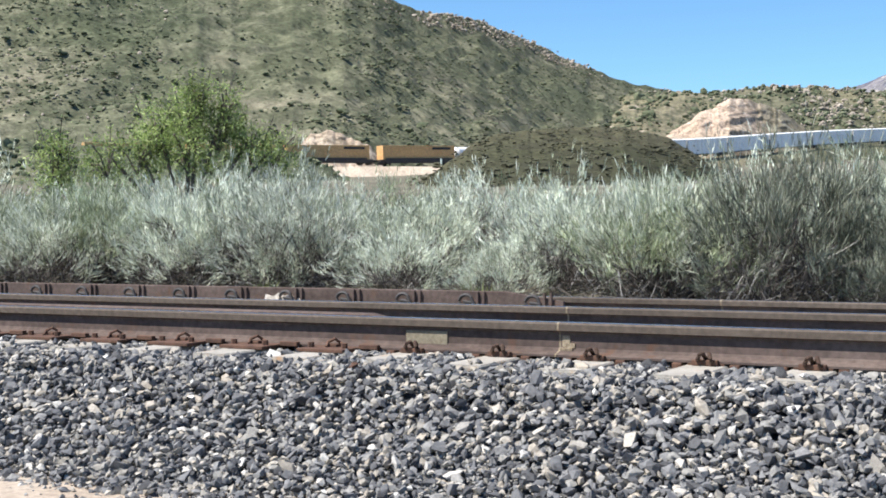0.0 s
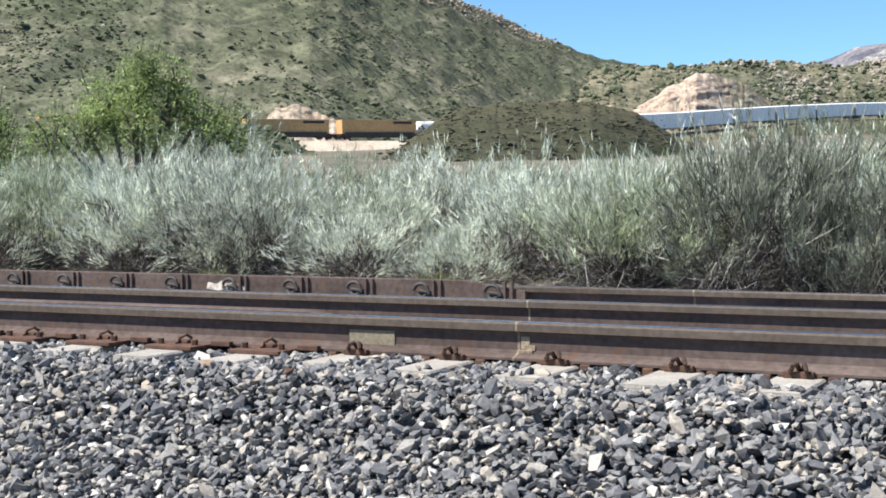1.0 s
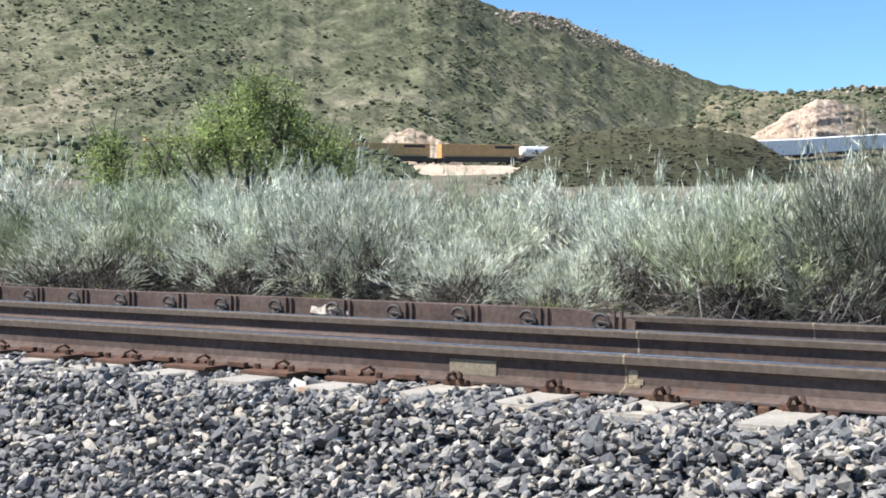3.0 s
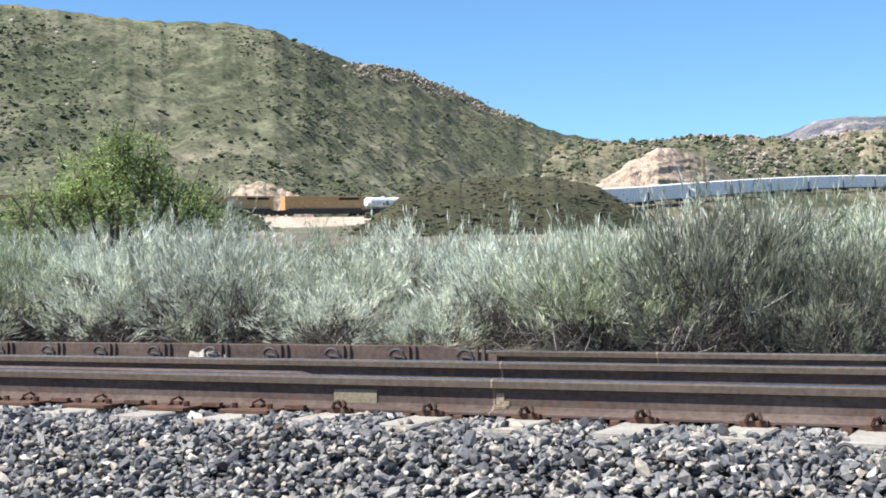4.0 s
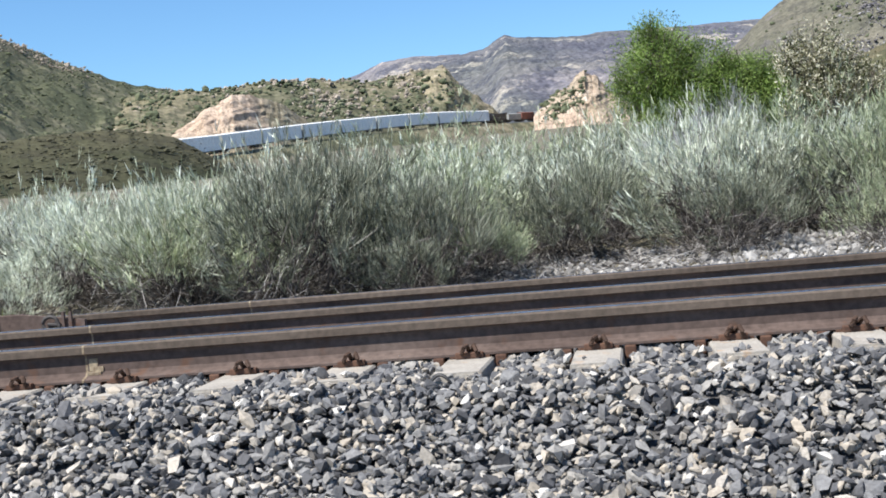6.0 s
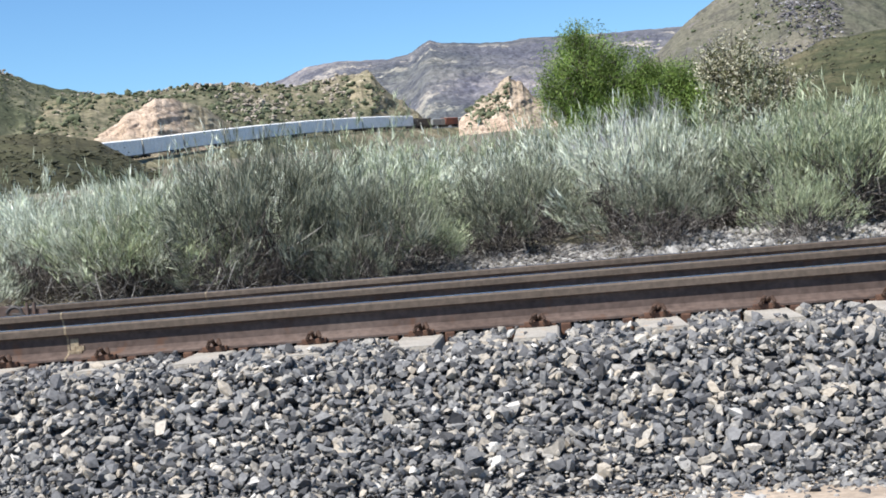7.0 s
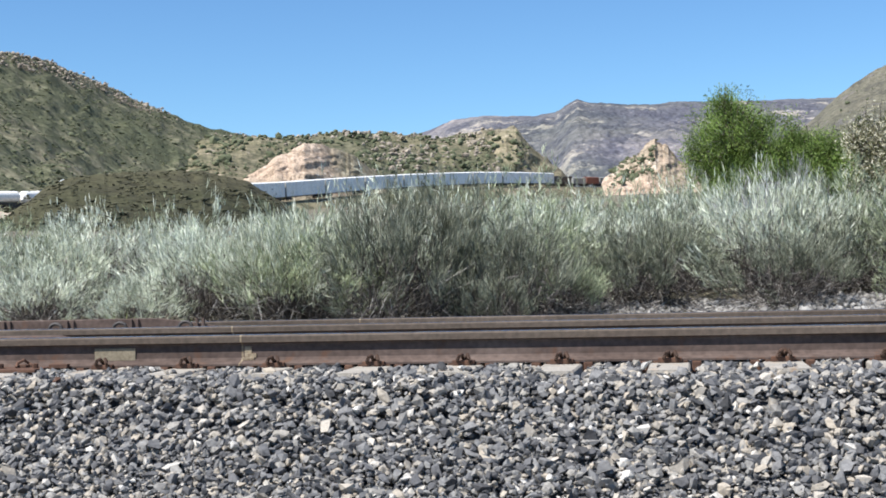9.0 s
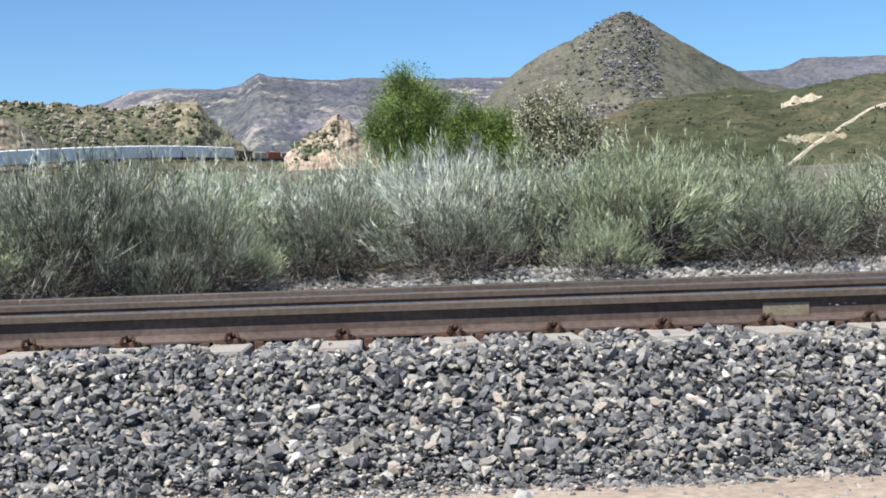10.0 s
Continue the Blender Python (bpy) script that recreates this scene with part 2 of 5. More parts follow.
M_WILLOW = island("willow_leaf", [(0.0, (0.085, 0.135, 0.028)), (0.5, (0.165, 0.25, 0.058)), (1.0, (0.30, 0.39, 0.12))], 0.6, 0.38, patch=2.2)
M_TREE = island("shrub_leaf", [(0.0, (0.13, 0.18, 0.05)), (0.5, (0.26, 0.335, 0.115)), (1.0, (0.42, 0.48, 0.21))], 0.6, 0.45, patch=2.4)
M_BLOOM = island("cream_blossom", [(0.0, (0.07, 0.08, 0.03)), (0.50, (0.13, 0.135, 0.06)), (0.64, (0.50, 0.47, 0.33)), (1.0, (0.74, 0.71, 0.57))], 0.8, 0.2)
M_BARK = noisy("grey_bark", [(0.3, (0.07, 0.055, 0.045)), (0.7, (0.17, 0.14, 0.115))], 8, 0.95, bump_d=0.01)
M_GRASS = island("fresh_tuft", [(0.0, (0.10, 0.13, 0.04)), (1.0, (0.25, 0.29, 0.11))], 0.7, 0.3)
M_ORANGE = noisy("faded_orange_paint", [(0.3, (0.56, 0.31, 0.12)), (0.7, (0.66, 0.39, 0.17))], 0.5, 0.65, fine=4)
M_WHITE = noisy("white_tank_paint", [(0.3, (0.72, 0.70, 0.66)), (0.7, (0.82, 0.81, 0.78))], 0.6, 0.5, fine=4)
M_GALV = noisy("galvanised_panel", [(0.3, (0.82, 0.83, 0.82)), (0.7, (0.90, 0.90, 0.89))], 0.4, 0.6, 0.0, fine=3)
M_LOCO = noisy("dark_locomotive_paint", [(0.3, (0.010, 0.010, 0.014)), (0.7, (0.022, 0.022, 0.028))], 0.8, 0.5, fine=5)
M_RED = noisy("brown_red_car_paint", [(0.3, (0.17, 0.065, 0.045)), (0.7, (0.25, 0.10, 0.07))], 0.6, 0.7, fine=5)
M_GREY = noisy("grey_car_paint", [(0.3, (0.28, 0.29, 0.28)), (0.7, (0.38, 0.385, 0.37))], 0.6, 0.7, fine=5)
M_IRON = noisy("dark_running_gear", [(0.3, (0.025, 0.023, 0.022)), (0.7, (0.06, 0.052, 0.048))], 2, 0.7, fine=9)
M_ROAD = noisy("dirt_road", [(0.3, (0.42, 0.35, 0.26)), (0.7, (0.55, 0.47, 0.37))], 0.2, 0.95, fine=2)

# ---- builders ----
RNG = np.random.default_rng(7)


def mesh(name, verts, faces, mats, smooth=False, index=None):
    me = bpy.data.meshes.new(name)
    verts, faces = np.asarray(verts, float), np.asarray(faces, int)
    k = faces.shape[1]
    me.vertices.add(len(verts))
    me.vertices.foreach_set("co", verts.ravel())
    me.loops.add(faces.size)
    me.loops.foreach_set("vertex_index", faces.ravel())
    me.polygons.add(len(faces))
    me.polygons.foreach_set("loop_start", np.arange(len(faces)) * k)
    me.polygons.foreach_set("use_smooth", np.full(len(faces), smooth))
    for m in mats if isinstance(mats, (list, tuple)) else [mats]:
        me.materials.append(m)
    if index is not None:
        me.polygons.foreach_set("material_index", np.asarray(index, int))
    me.update(calc_edges=True)
    me.validate()
    return me


def put(ob, parent=None, m=None):
    if parent is not None:
        ob.parent = parent
    if m is not None:
        ob.matrix_basis = m
    return ob


def part(name, bm, mat, parent, label="", m=None):
    me = bpy.data.meshes.new(name)
    bm.to_mesh(me)
    bm.free()
    me.materials.append(mat)
    ob = put(new(name, me), parent, m)
    return tagged(ob, label) if label else ob


def box(bm, x0, x1, y0, y1, z0, z1, bevel=0.0):
    r = bmesh.ops.create_cube(bm, size=1)["verts"]
    for v in r:
        v.co = ((x0 + x1) / 2 + v.co.x * (x1 - x0), (y0 + y1) / 2 + v.co.y * (y1 - y0), (z0 + z1) / 2 + v.co.z * (z1 - z0))
    if bevel:
        es = list({e for v in r for e in v.link_edges})
        bmesh.ops.bevel(bm, geom=es, offset=bevel, segments=2, affect="EDGES", profile=0.6)
    return bm


def cyl(bm, p0, p1, r0, r1=None, n=10):
    p0, p1 = Vector(p0), Vector(p1)
    d = p1 - p0
    m = Matrix.Translation((p0 + p1) / 2) @ d.to_track_quat("Z", "Y").to_matrix().to_4x4()
    bmesh.ops.create_cone(bm, cap_ends=True, segments=n, radius1=r0, radius2=r0 if r1 is None else r1, depth=d.length, matrix=m)
    return bm


def tube(bm, pts, r, n=7):
    """A round bar bent along the points."""
    pts = [Vector(p) for p in pts]
    rings = []
    for i, p in enumerate(pts):
        d = (pts[min(i + 1, len(pts) - 1)] - pts[max(i - 1, 0)]).normalized()
        q = d.to_track_quat("Z", "Y")
        rings.append([bm.verts.new(p + q @ Vector((r * math.cos(a), r * math.sin(a), 0))) for a in np.arange(n) * 2 * math.pi / n])
    for a, b in zip(rings, rings[1:]):
        for i in range(n):
            bm.faces.new((a[i], a[(i + 1) % n], b[(i + 1) % n], b[i]))
    bm.faces.new(rings[0][::-1])
    bm.faces.new(rings[-1])
    return bm


def extrude(bm, profile, x0, x1):
    """Sweeps a closed outline of (y, z) along x."""
    a = [bm.verts.new((x0, y, z)) for y, z in profile]
    b = [bm.verts.new((x1, y, z)) for y, z in profile]
    n = len(profile)
    for i in range(n):
        bm.faces.new((a[i], a[(i + 1) % n], b[(i + 1) % n], b[i]))
    bm.faces.new(a[::-1])
    bm.faces.new(b)
    bmesh.ops.recalc_face_normals(bm, faces=bm.faces)
    return bm


def thing(name, label, category, group="", kind="", m=None):
    ob = tagged(new(name), label, category, group, kind)
    if m is not None:
        ob.matrix_basis = m
    return ob


def lattice(x, y, seed):
    """Smooth value noise in 0..1 on arrays."""
    xi, yi = np.floor(x).astype(np.int64), np.floor(y).astype(np.int64)
    fx, fy = x - xi, y - yi
    fx, fy = fx * fx * (3 - 2 * fx), fy * fy * (3 - 2 * fy)

    def h(a, b):
        v = (a * 374761393 + b * 668265263 + seed * 974711) & 0x7FFFFFFF
        v = ((v ^ (v >> 13)) * 1274126177) & 0x7FFFFFFF
        return ((v ^ (v >> 16)) & 0xFFFF) / 65535.0

    return (h(xi, yi) * (1 - fx) + h(xi + 1, yi) * fx) * (1 - fy) + (h(xi, yi + 1) * (1 - fx) + h(xi + 1, yi + 1) * fx) * fy


def fbm(x, y, seed, octaves=5, ridged=False):
    out, amp, tot = 0.0, 1.0, 0.0
    for o in range(octaves):
        v = lattice(x * 2 ** o, y * 2 ** o, seed + o)
        out = out + amp * ((1 - np.abs(2 * v - 1)) if ridged else v)
        tot += amp
        amp *= 0.5
    return out / tot


# ---- terrain ----
OX, OY, OZ = 2.9, -7.0, 0.75      # the viewpoint, from which the far land is laid out


def polar(az, d):
    a = np.radians(az)
    return OX + np.sin(a) * d, OY + np.cos(a) * d


GROUND_R = (0, 30, 60, 110, 200, 270, 400, 600, 1200, 2500, 4700)
GROUND_E = (0, 0.6, 1.0, 1.45, 2.1, 2.3, 2.5, 2.75, 2.9, 2.9, 2.9)


def ground_height(x, y):
    """Level dirt before the tracks, a low bank behind them, then a long rise to the hills."""
    r = np.hypot(x - OX, y - OY)
    az = np.degrees(np.arctan2(x - OX, y - OY))
    near = np.interp(y, (-60, -2, 2.0, 4.6, 6.4, 9, 14, 22), (-0.55, -0.55, -0.5, -0.12, 0.10, 0.24, 0.40, 0.62))
    far = r * np.tan(np.radians(np.interp(r, GROUND_R, GROUND_E)))
    w = np.clip((y - 14) / 25, 0, 1) * np.clip((78 - np.abs(az)) / 15, 0, 1)
    bumps = (fbm(x * 0.5, y * 0.5, 3, 4) - 0.5) * np.clip((y - 5) / 6, 0.05, 0.25)
    return near * (1 - w) + far * w + bumps + (fbm(x * 0.02, y * 0.02, 4, 3) - 0.5) * w * 2.0


def ground_mesh(v, quads, tris):
    me = bpy.data.meshes.new("ground")
    me.from_pydata(v.tolist(), [], quads.tolist() + tris.tolist())
    me.polygons.foreach_set("use_smooth", np.full(len(me.polygons), True))
    me.materials.append(M_DIRT)
    me.update()
    return me


def build_ground():
    radii = np.concatenate([np.linspace(0.5, 24, 110), np.geomspace(24.5, 4700, 90)])
    az = np.radians(np.linspace(-180, 180, 361)[:-1])
    rr, aa = np.meshgrid(radii, az, indexing="ij")
    x, y = OX + np.sin(aa) * rr, OY + np.cos(aa) * rr
    v = np.stack([x, y, ground_height(x, y)], -1).reshape(-1, 3)
    v = np.vstack([v, [[OX, OY, -0.55]]])
    n, k = len(radii), len(az)
    i, j = np.meshgrid(np.arange(n - 1), np.arange(k), indexing="ij")
    q = np.stack([i * k + j, (i + 1) * k + j, (i + 1) * k + (j + 1) % k, i * k + (j + 1) % k], -1).reshape(-1, 4)
    fan = np.stack([np.arange(k), (np.arange(k) + 1) % k, np.full(k, n * k), np.full(k, n * k)], -1)
    me = ground_mesh(v, q[:, ::-1], fan[:, :3])
    tagged(new("ground", me), "sandy dirt ground rising to brushy hills", "ground", kind="structure")


build_ground()


def hill(name, label, ctrl, mat, seed, gully=0.25, cols=260, rows=70, power=1.15, back=40, rough=0.02, craggy=0.0, kind="structure", fan=None):
    """A hill between azimuths. ctrl rows: azimuth, ridge elevation in degrees, ridge distance, foot distance. Returns a sampler of its face."""
    c = np.array(ctrl, float)
    az = np.linspace(c[0, 0], c[-1, 0], cols)
    el, dr, df = (np.interp(az, c[:, 0], c[:, n]) for n in (1, 2, 3))
    el = el + (fbm(az * 2.2, az * 0 + 3.3, seed, 4) - 0.5) * rough * 10
    s = np.concatenate([[-0.25], np.linspace(0, 1, rows)])
    S, A = np.meshgrid(s, az, indexing="ij")
    D = dr + (df - dr) * np.maximum(S, 0) + np.where(S < 0, back, 0)
    top = OZ + dr * np.tan(np.radians(el))
    foot = df * np.tan(np.radians(np.interp(df, GROUND_R, GROUND_E))) - 2.5
    frac = np.where(S < 0, 0.93, np.clip(1 - S, 0, 1) ** power)
    across = np.radians(A) * D
    warp = across + 18 * (fbm(across * 0.02, S * 3, seed + 9, 3) - 0.5) * 2
    if fan is not None:            # gullies spread downhill from below one point of the crest
        warp = (warp - np.radians(fan) * D + 75 * S) / (0.60 + 0.40 * np.clip(S, 0, 1)) + 24
    span = (c[:, 2] - c[:, 3]).mean()
    g = fbm(warp / (span * 0.28), S * 0.7, seed + 20, 4, True) - 0.62
    small = fbm(across / 9.0, D / 9.0, seed + 40, 4) - 0.5
    amp = np.clip(S * 3.5, 0, 1) * np.clip((1 - S) * 2.2, 0, 1)
    Z = foot + (top - foot) * (frac + gully * g * amp * 0.6) + small * (top - foot) * 0.06 * np.clip(S * 6, 0.25, 1) * (S >= 0)
    D = D + g * amp * span * gully * 0.28
    if craggy:
        crag = fbm(across / 7.0 + Z / 9.0, Z / 8.0 - across / 12.0, seed + 60, 5, True) - 0.6
        block = np.round(fbm(across / 5.0, Z / 4.0, seed + 70, 3) * 5) / 5 - 0.5
        D = D - (crag * 10.0 + block * 0.5) * craggy * np.clip(S * 8, 0, 1)
    x, y = polar(A, D)
    v = np.stack([x, y, Z], -1).reshape(-1, 3)
    n, k = S.shape
    i, j = np.meshgrid(np.arange(n - 1), np.arange(k - 1), indexing="ij")
    q = np.stack([i * k + j, i * k + j + 1, (i + 1) * k + j + 1, (i + 1) * k + j], -1).reshape(-1, 4)
    me = mesh(name, v, q[:, ::-1], mat, True)
    tagged(new(name, me), label, "hill", kind=kind)
    P = np.stack([x, y, Z], -1)
    return lambda a, t: P[np.clip((t * (n - 2)).astype(int) + 1, 1, n - 1), np.clip(((a - az[0]) / (az[-1] - az[0]) * (k - 1)).astype(int), 0, k - 1)]


ICO_V, ICO_F = None, None
_b = bmesh.new()
bmesh.ops.create_icosphere(_b, subdivisions=1, radius=1)
_b.verts.ensure_lookup_table()
ICO_V = np.array([v.co[:] for v in _b.verts])
ICO_F = np.array([[v.index for v in f.verts] for f in _b.faces])
_b.free()


def rotations(n):
    q = RNG.normal(size=(n, 4))
    q /= np.linalg.norm(q, axis=1)[:, None]
    w, x, y, z = q.T
    return np.stack([1 - 2 * (y * y + z * z), 2 * (x * y - z * w), 2 * (x * z + y * w), 2 * (x * y + z * w), 1 - 2 * (x * x + z * z), 2 * (y * z - x * w), 2 * (x * z - y * w), 2 * (y * z + x * w), 1 - 2 * (x * x + y * y)], -1).reshape(n, 3, 3)


def lumps(places, sizes, jitter=0.25, flat=(1, 1, 1), turn=True, cuts=0, tilt=None):
    """Many uneven angular lumps as one set of vertices and triangles."""
    n, k = len(places), len(ICO_V)
    shape = ICO_V[None] * (1 + RNG.uniform(-jitter, jitter, (n, k, 1))) * (np.asarray(flat) * RNG.uniform(0.7, 1.3, (n, 1, 3)))
    for _ in range(cuts):
        nrm = RNG.normal(size=(n, 1, 3))
        nrm /= np.linalg.norm(nrm, axis=2, keepdims=True)
        over = (shape * nrm).sum(2, keepdims=True) - RNG.uniform(0.32, 0.70, (n, 1, 1))
        shape = shape - nrm * np.maximum(over, 0)
    if tilt is not None:
        a, b, c = RNG.uniform(0, 2 * np.pi, n), RNG.normal(0, tilt, n), RNG.normal(0, tilt, n)
        o, z = np.ones(n), np.zeros(n)
        rx = np.stack([o, z, z, z, np.cos(b), -np.sin(b), z, np.sin(b), np.cos(b)], -1).reshape(n, 3, 3)
        ry = np.stack([np.cos(c), z, np.sin(c), z, o, z, -np.sin(c), z, np.cos(c)], -1).reshape(n, 3, 3)
        rz = np.stack([np.cos(a), -np.sin(a), z, np.sin(a), np.cos(a), z, z, z, o], -1).reshape(n, 3, 3)
        shape = np.einsum("nij,nkj->nki", rx @ ry @ rz, shape)
    elif turn:
        shape = np.einsum("nij,nkj->nki", rotations(n), shape)
    v = shape * np.asarray(sizes)[:, None, None] + np.asarray(places)[:, None]
    f = ICO_F[None] + (np.arange(n) * k)[:, None, None]
    return v.reshape(-1, 3), f.reshape(-1, 3)


def scatter(name, label, category, sampler, n, a0, a1, s0, s1, size, mat, flat=(1, 1, 0.75), seed=0, clump=0.5):
    a, t = RNG.uniform(a0, a1, n * 3), RNG.uniform(s0, s1, n * 3)
    keep = fbm(a * 0.8, t * 7, 60 + seed, 3) + RNG.normal(0, 0.12, n * 3) > clump
    a, t = a[keep][:n], t[keep][:n]
    p = sampler(a, t)
    sz = size * RNG.lognormal(0, 0.4, len(p))
    p = p + np.stack([RNG.normal(0, 1.2, len(p)), RNG.normal(0, 1.2, len(p)), sz * 0.25], -1)
    v, f = lumps(p, sz, 0.3, flat, turn=False)
    tagged(new(name, mesh(name, v, f, mat)), label, category, kind="stuff")

# ---- hills ----
big = hill("big_green_hill", "large green brushy hill with a rocky crest", [
    (-62, 9.0, 470, 285), (-50, 10.6, 460, 275), (-44, 11.1, 450, 268), (-40, 10.8, 445, 270), (-37, 10.55, 442, 272), (-34.7, 10.6, 440, 276), (-32.6, 10.3, 438, 280),
    (-31.2, 9.7, 446, 286), (-29.6, 9.05, 470, 294), (-27, 8.6, 512, 312), (-25.5, 8.0, 540, 332), (-23.5, 7.1, 580, 366), (-21, 6.0, 615, 412), (-18.6, 5.5, 645, 452), (-15, 5.2, 670, 490)],
    M_HILL, 11, 0.36, 620, 150, 1.05, rough=0.02, fan=-33.0)
scatter("hillside_brush", "dark green brush dotted over the hillside", "bushes", big, 8000, -58, -17, 0.03, 0.97, 0.27, M_BRUSH, flat=(1.2, 1.2, 0.7), seed=1, clump=0.47)
scatter("flank_brush", "dense dark brush on the hill's far flank", "bushes", big, 2600, -34, -19, 0.02, 0.95, 0.30, M_BRUSH, flat=(1.3, 1.3, 0.65), seed=12, clump=0.44)
scatter("crest_boulder_field", "pale boulders along the hill crest", "rocks", big, 1200, -31.5, -18.2, 0.0, 0.11, 0.36, M_HROCK, seed=2, clump=0.55)
scatter("slope_boulder_field", "scattered pale rocks on the hillside", "rocks", big, 1100, -60, -39.5, 0.1, 0.8, 0.26, M_HROCK, seed=3, clump=0.52)
scatter("upper_slope_brush", "dense olive brush high on the hillside", "bushes", big, 3200, -60, -40, 0.0, 0.75, 0.30, M_BRUSH, flat=(1.4, 1.4, 0.6), seed=14, clump=0.42)
ridge = hill("dry_ridge", "low dry ridge with brush and bare rock", [
    (-22.5, 4.6, 560, 400), (-20.7, 5.45, 575, 412), (-18.5, 5.45, 585, 425), (-16.6, 5.55, 595, 445), (-14.4, 5.62, 610, 470), (-12.3, 5.52, 630, 500), (-11.0, 5.22, 640, 520),
    (-9.9, 5.48, 650, 545), (-8.6, 5.6, 660, 565), (-7.75, 5.68, 665, 578), (-7.3, 5.05, 672, 612), (-6.4, 4.25, 684, 642), (-5.7, 3.5, 692, 658)],
    M_RIDGE, 31, 0.30, 420, 90, 0.85, rough=0.03)
scatter("ridge_brush", "dark brush on the dry ridge", "bushes", ridge, 1600, -22, -8.6, 0.0, 0.8, 0.7, M_BRUSH, seed=4, clump=0.45)
scatter("ridge_boulder_field", "pale boulders on the dry ridge", "rocks", ridge, 480, -17, -8.4, 0.0, 0.7, 0.75, M_HROCK, seed=5, clump=0.5)
cut = hill("rock_cut", "pale pink rock face cut into the ridge", [
    (-19.7, 3.0, 440, 408), (-19.1, 3.8, 448, 411), (-18.2, 4.4, 455, 416), (-17.2, 4.9, 463, 424), (-16.6, 5.15, 468, 428), (-15.8, 5.08, 476, 442), (-15.2, 4.95, 482, 449), (-14.6, 4.65, 487, 456), (-13.9, 4.2, 492, 464), (-13.2, 3.5, 496, 470)],
    M_CUT, 41, 0.15, 260, 70, 0.85, rough=0.035, craggy=0.55)
peak_face = hill("bare_peak_face", "bare tan flank of the rocky peak", [
    (-9.4, 4.6, 628, 584), (-8.7, 5.25, 632, 588), (-8.1, 5.45, 636, 590), (-7.65, 5.62, 640, 594), (-7.2, 5.0, 640, 604), (-6.5, 4.3, 644, 615), (-5.8, 3.7, 650, 628), (-5.3, 3.2, 656, 638)],
    M_TAN, 47, 0.12, 160, 50, 0.8, rough=0.03, craggy=0.5)
scatter("peak_brush", "olive brush on the tan peak", "bushes", peak_face, 160, -9.0, -7.3, 0.1, 0.9, 0.75, M_BRUSH, seed=21, clump=0.5)
knoll = hill("dark_knoll", "low dark brushy knoll before the far tracks", [
    (-31, 1.2, 190, 150), (-29.2, 2.1, 195, 150), (-27.9, 2.95, 198, 150), (-27.2, 3.5, 200, 150), (-26.3, 3.85, 202, 150), (-25.2, 4.0, 205, 150), (-22.9, 4.12, 212, 152), (-21, 4.1, 216, 155), (-19.0, 3.65, 220, 160), (-17.5, 2.6, 222, 165), (-15.8, 1.6, 224, 170)],
    M_DARKHILL, 51, 0.28, 240, 60, 1.0, rough=0.02)
spur = hill("brushy_spur", "brushy spur that hides the far railway line", [
    (-64, 3.6, 236, 170), (-52, 3.7, 236, 170), (-46, 3.5, 236, 170), (-40, 3.3, 240, 170), (-36.5, 3.25, 243, 172), (-34.6, 3.1, 246, 175), (-33.4, 2.6, 248, 180), (-32.2, 2.0, 250, 185)],
    M_HILL, 55, 0.25, 240, 50, 0.9, rough=0.03)
scatter("spur_brush", "dark brush on the spur", "bushes", spur, 1400, -62, -33, 0.0, 0.95, 0.45, M_BRUSH, seed=16, clump=0.4)
scatter("knoll_brush", "dark brush on the low knoll", "bushes", knoll, 2400, -30, -17, 0.0, 0.95, 0.15, M_DKBRUSH, flat=(1.5, 1.5, 0.6), seed=6, clump=0.35)
outcrop = hill("rock_outcrop", "pale pointed granite outcrop", [
    (-4.15, 3.0, 606, 572), (-3.7, 3.65, 610, 572), (-3.0, 4.15, 615, 574), (-2.4, 4.40, 616, 575), (-1.9, 5.05, 617, 575), (-1.65, 4.80, 618, 575), (-1.2, 4.35, 619, 576), (-0.6, 3.85, 620, 578), (0.0, 3.3, 622, 580)],
    M_CUT, 61, 0.12, 220, 90, 0.75, rough=0.08, craggy=0.7)
scatter("outcrop_brush", "dark brush in the outcrop's clefts", "bushes", outcrop, 170, -3.9, -1.9, 0.0, 0.7, 0.75, M_BRUSH, seed=7, clump=0.5)
mesa = hill("mesa_range", "flat-topped mountain range coloured with grey haze", [
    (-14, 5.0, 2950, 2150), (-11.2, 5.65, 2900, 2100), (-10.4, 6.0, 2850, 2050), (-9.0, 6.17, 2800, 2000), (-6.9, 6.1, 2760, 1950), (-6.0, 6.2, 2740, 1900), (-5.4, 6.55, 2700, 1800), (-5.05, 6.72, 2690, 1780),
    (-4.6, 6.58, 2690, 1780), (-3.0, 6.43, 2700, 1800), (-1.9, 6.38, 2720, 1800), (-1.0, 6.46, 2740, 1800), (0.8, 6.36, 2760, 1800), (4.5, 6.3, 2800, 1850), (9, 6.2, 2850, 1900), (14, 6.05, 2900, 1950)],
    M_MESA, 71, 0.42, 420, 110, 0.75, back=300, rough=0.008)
far_range = hill("far_range", "far mountain range coloured with blue-grey haze", [
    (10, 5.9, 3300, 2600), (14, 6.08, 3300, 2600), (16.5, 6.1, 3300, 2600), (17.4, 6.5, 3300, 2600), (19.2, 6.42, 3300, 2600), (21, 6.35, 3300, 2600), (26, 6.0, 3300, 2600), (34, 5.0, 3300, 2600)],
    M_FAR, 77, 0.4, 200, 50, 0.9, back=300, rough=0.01)
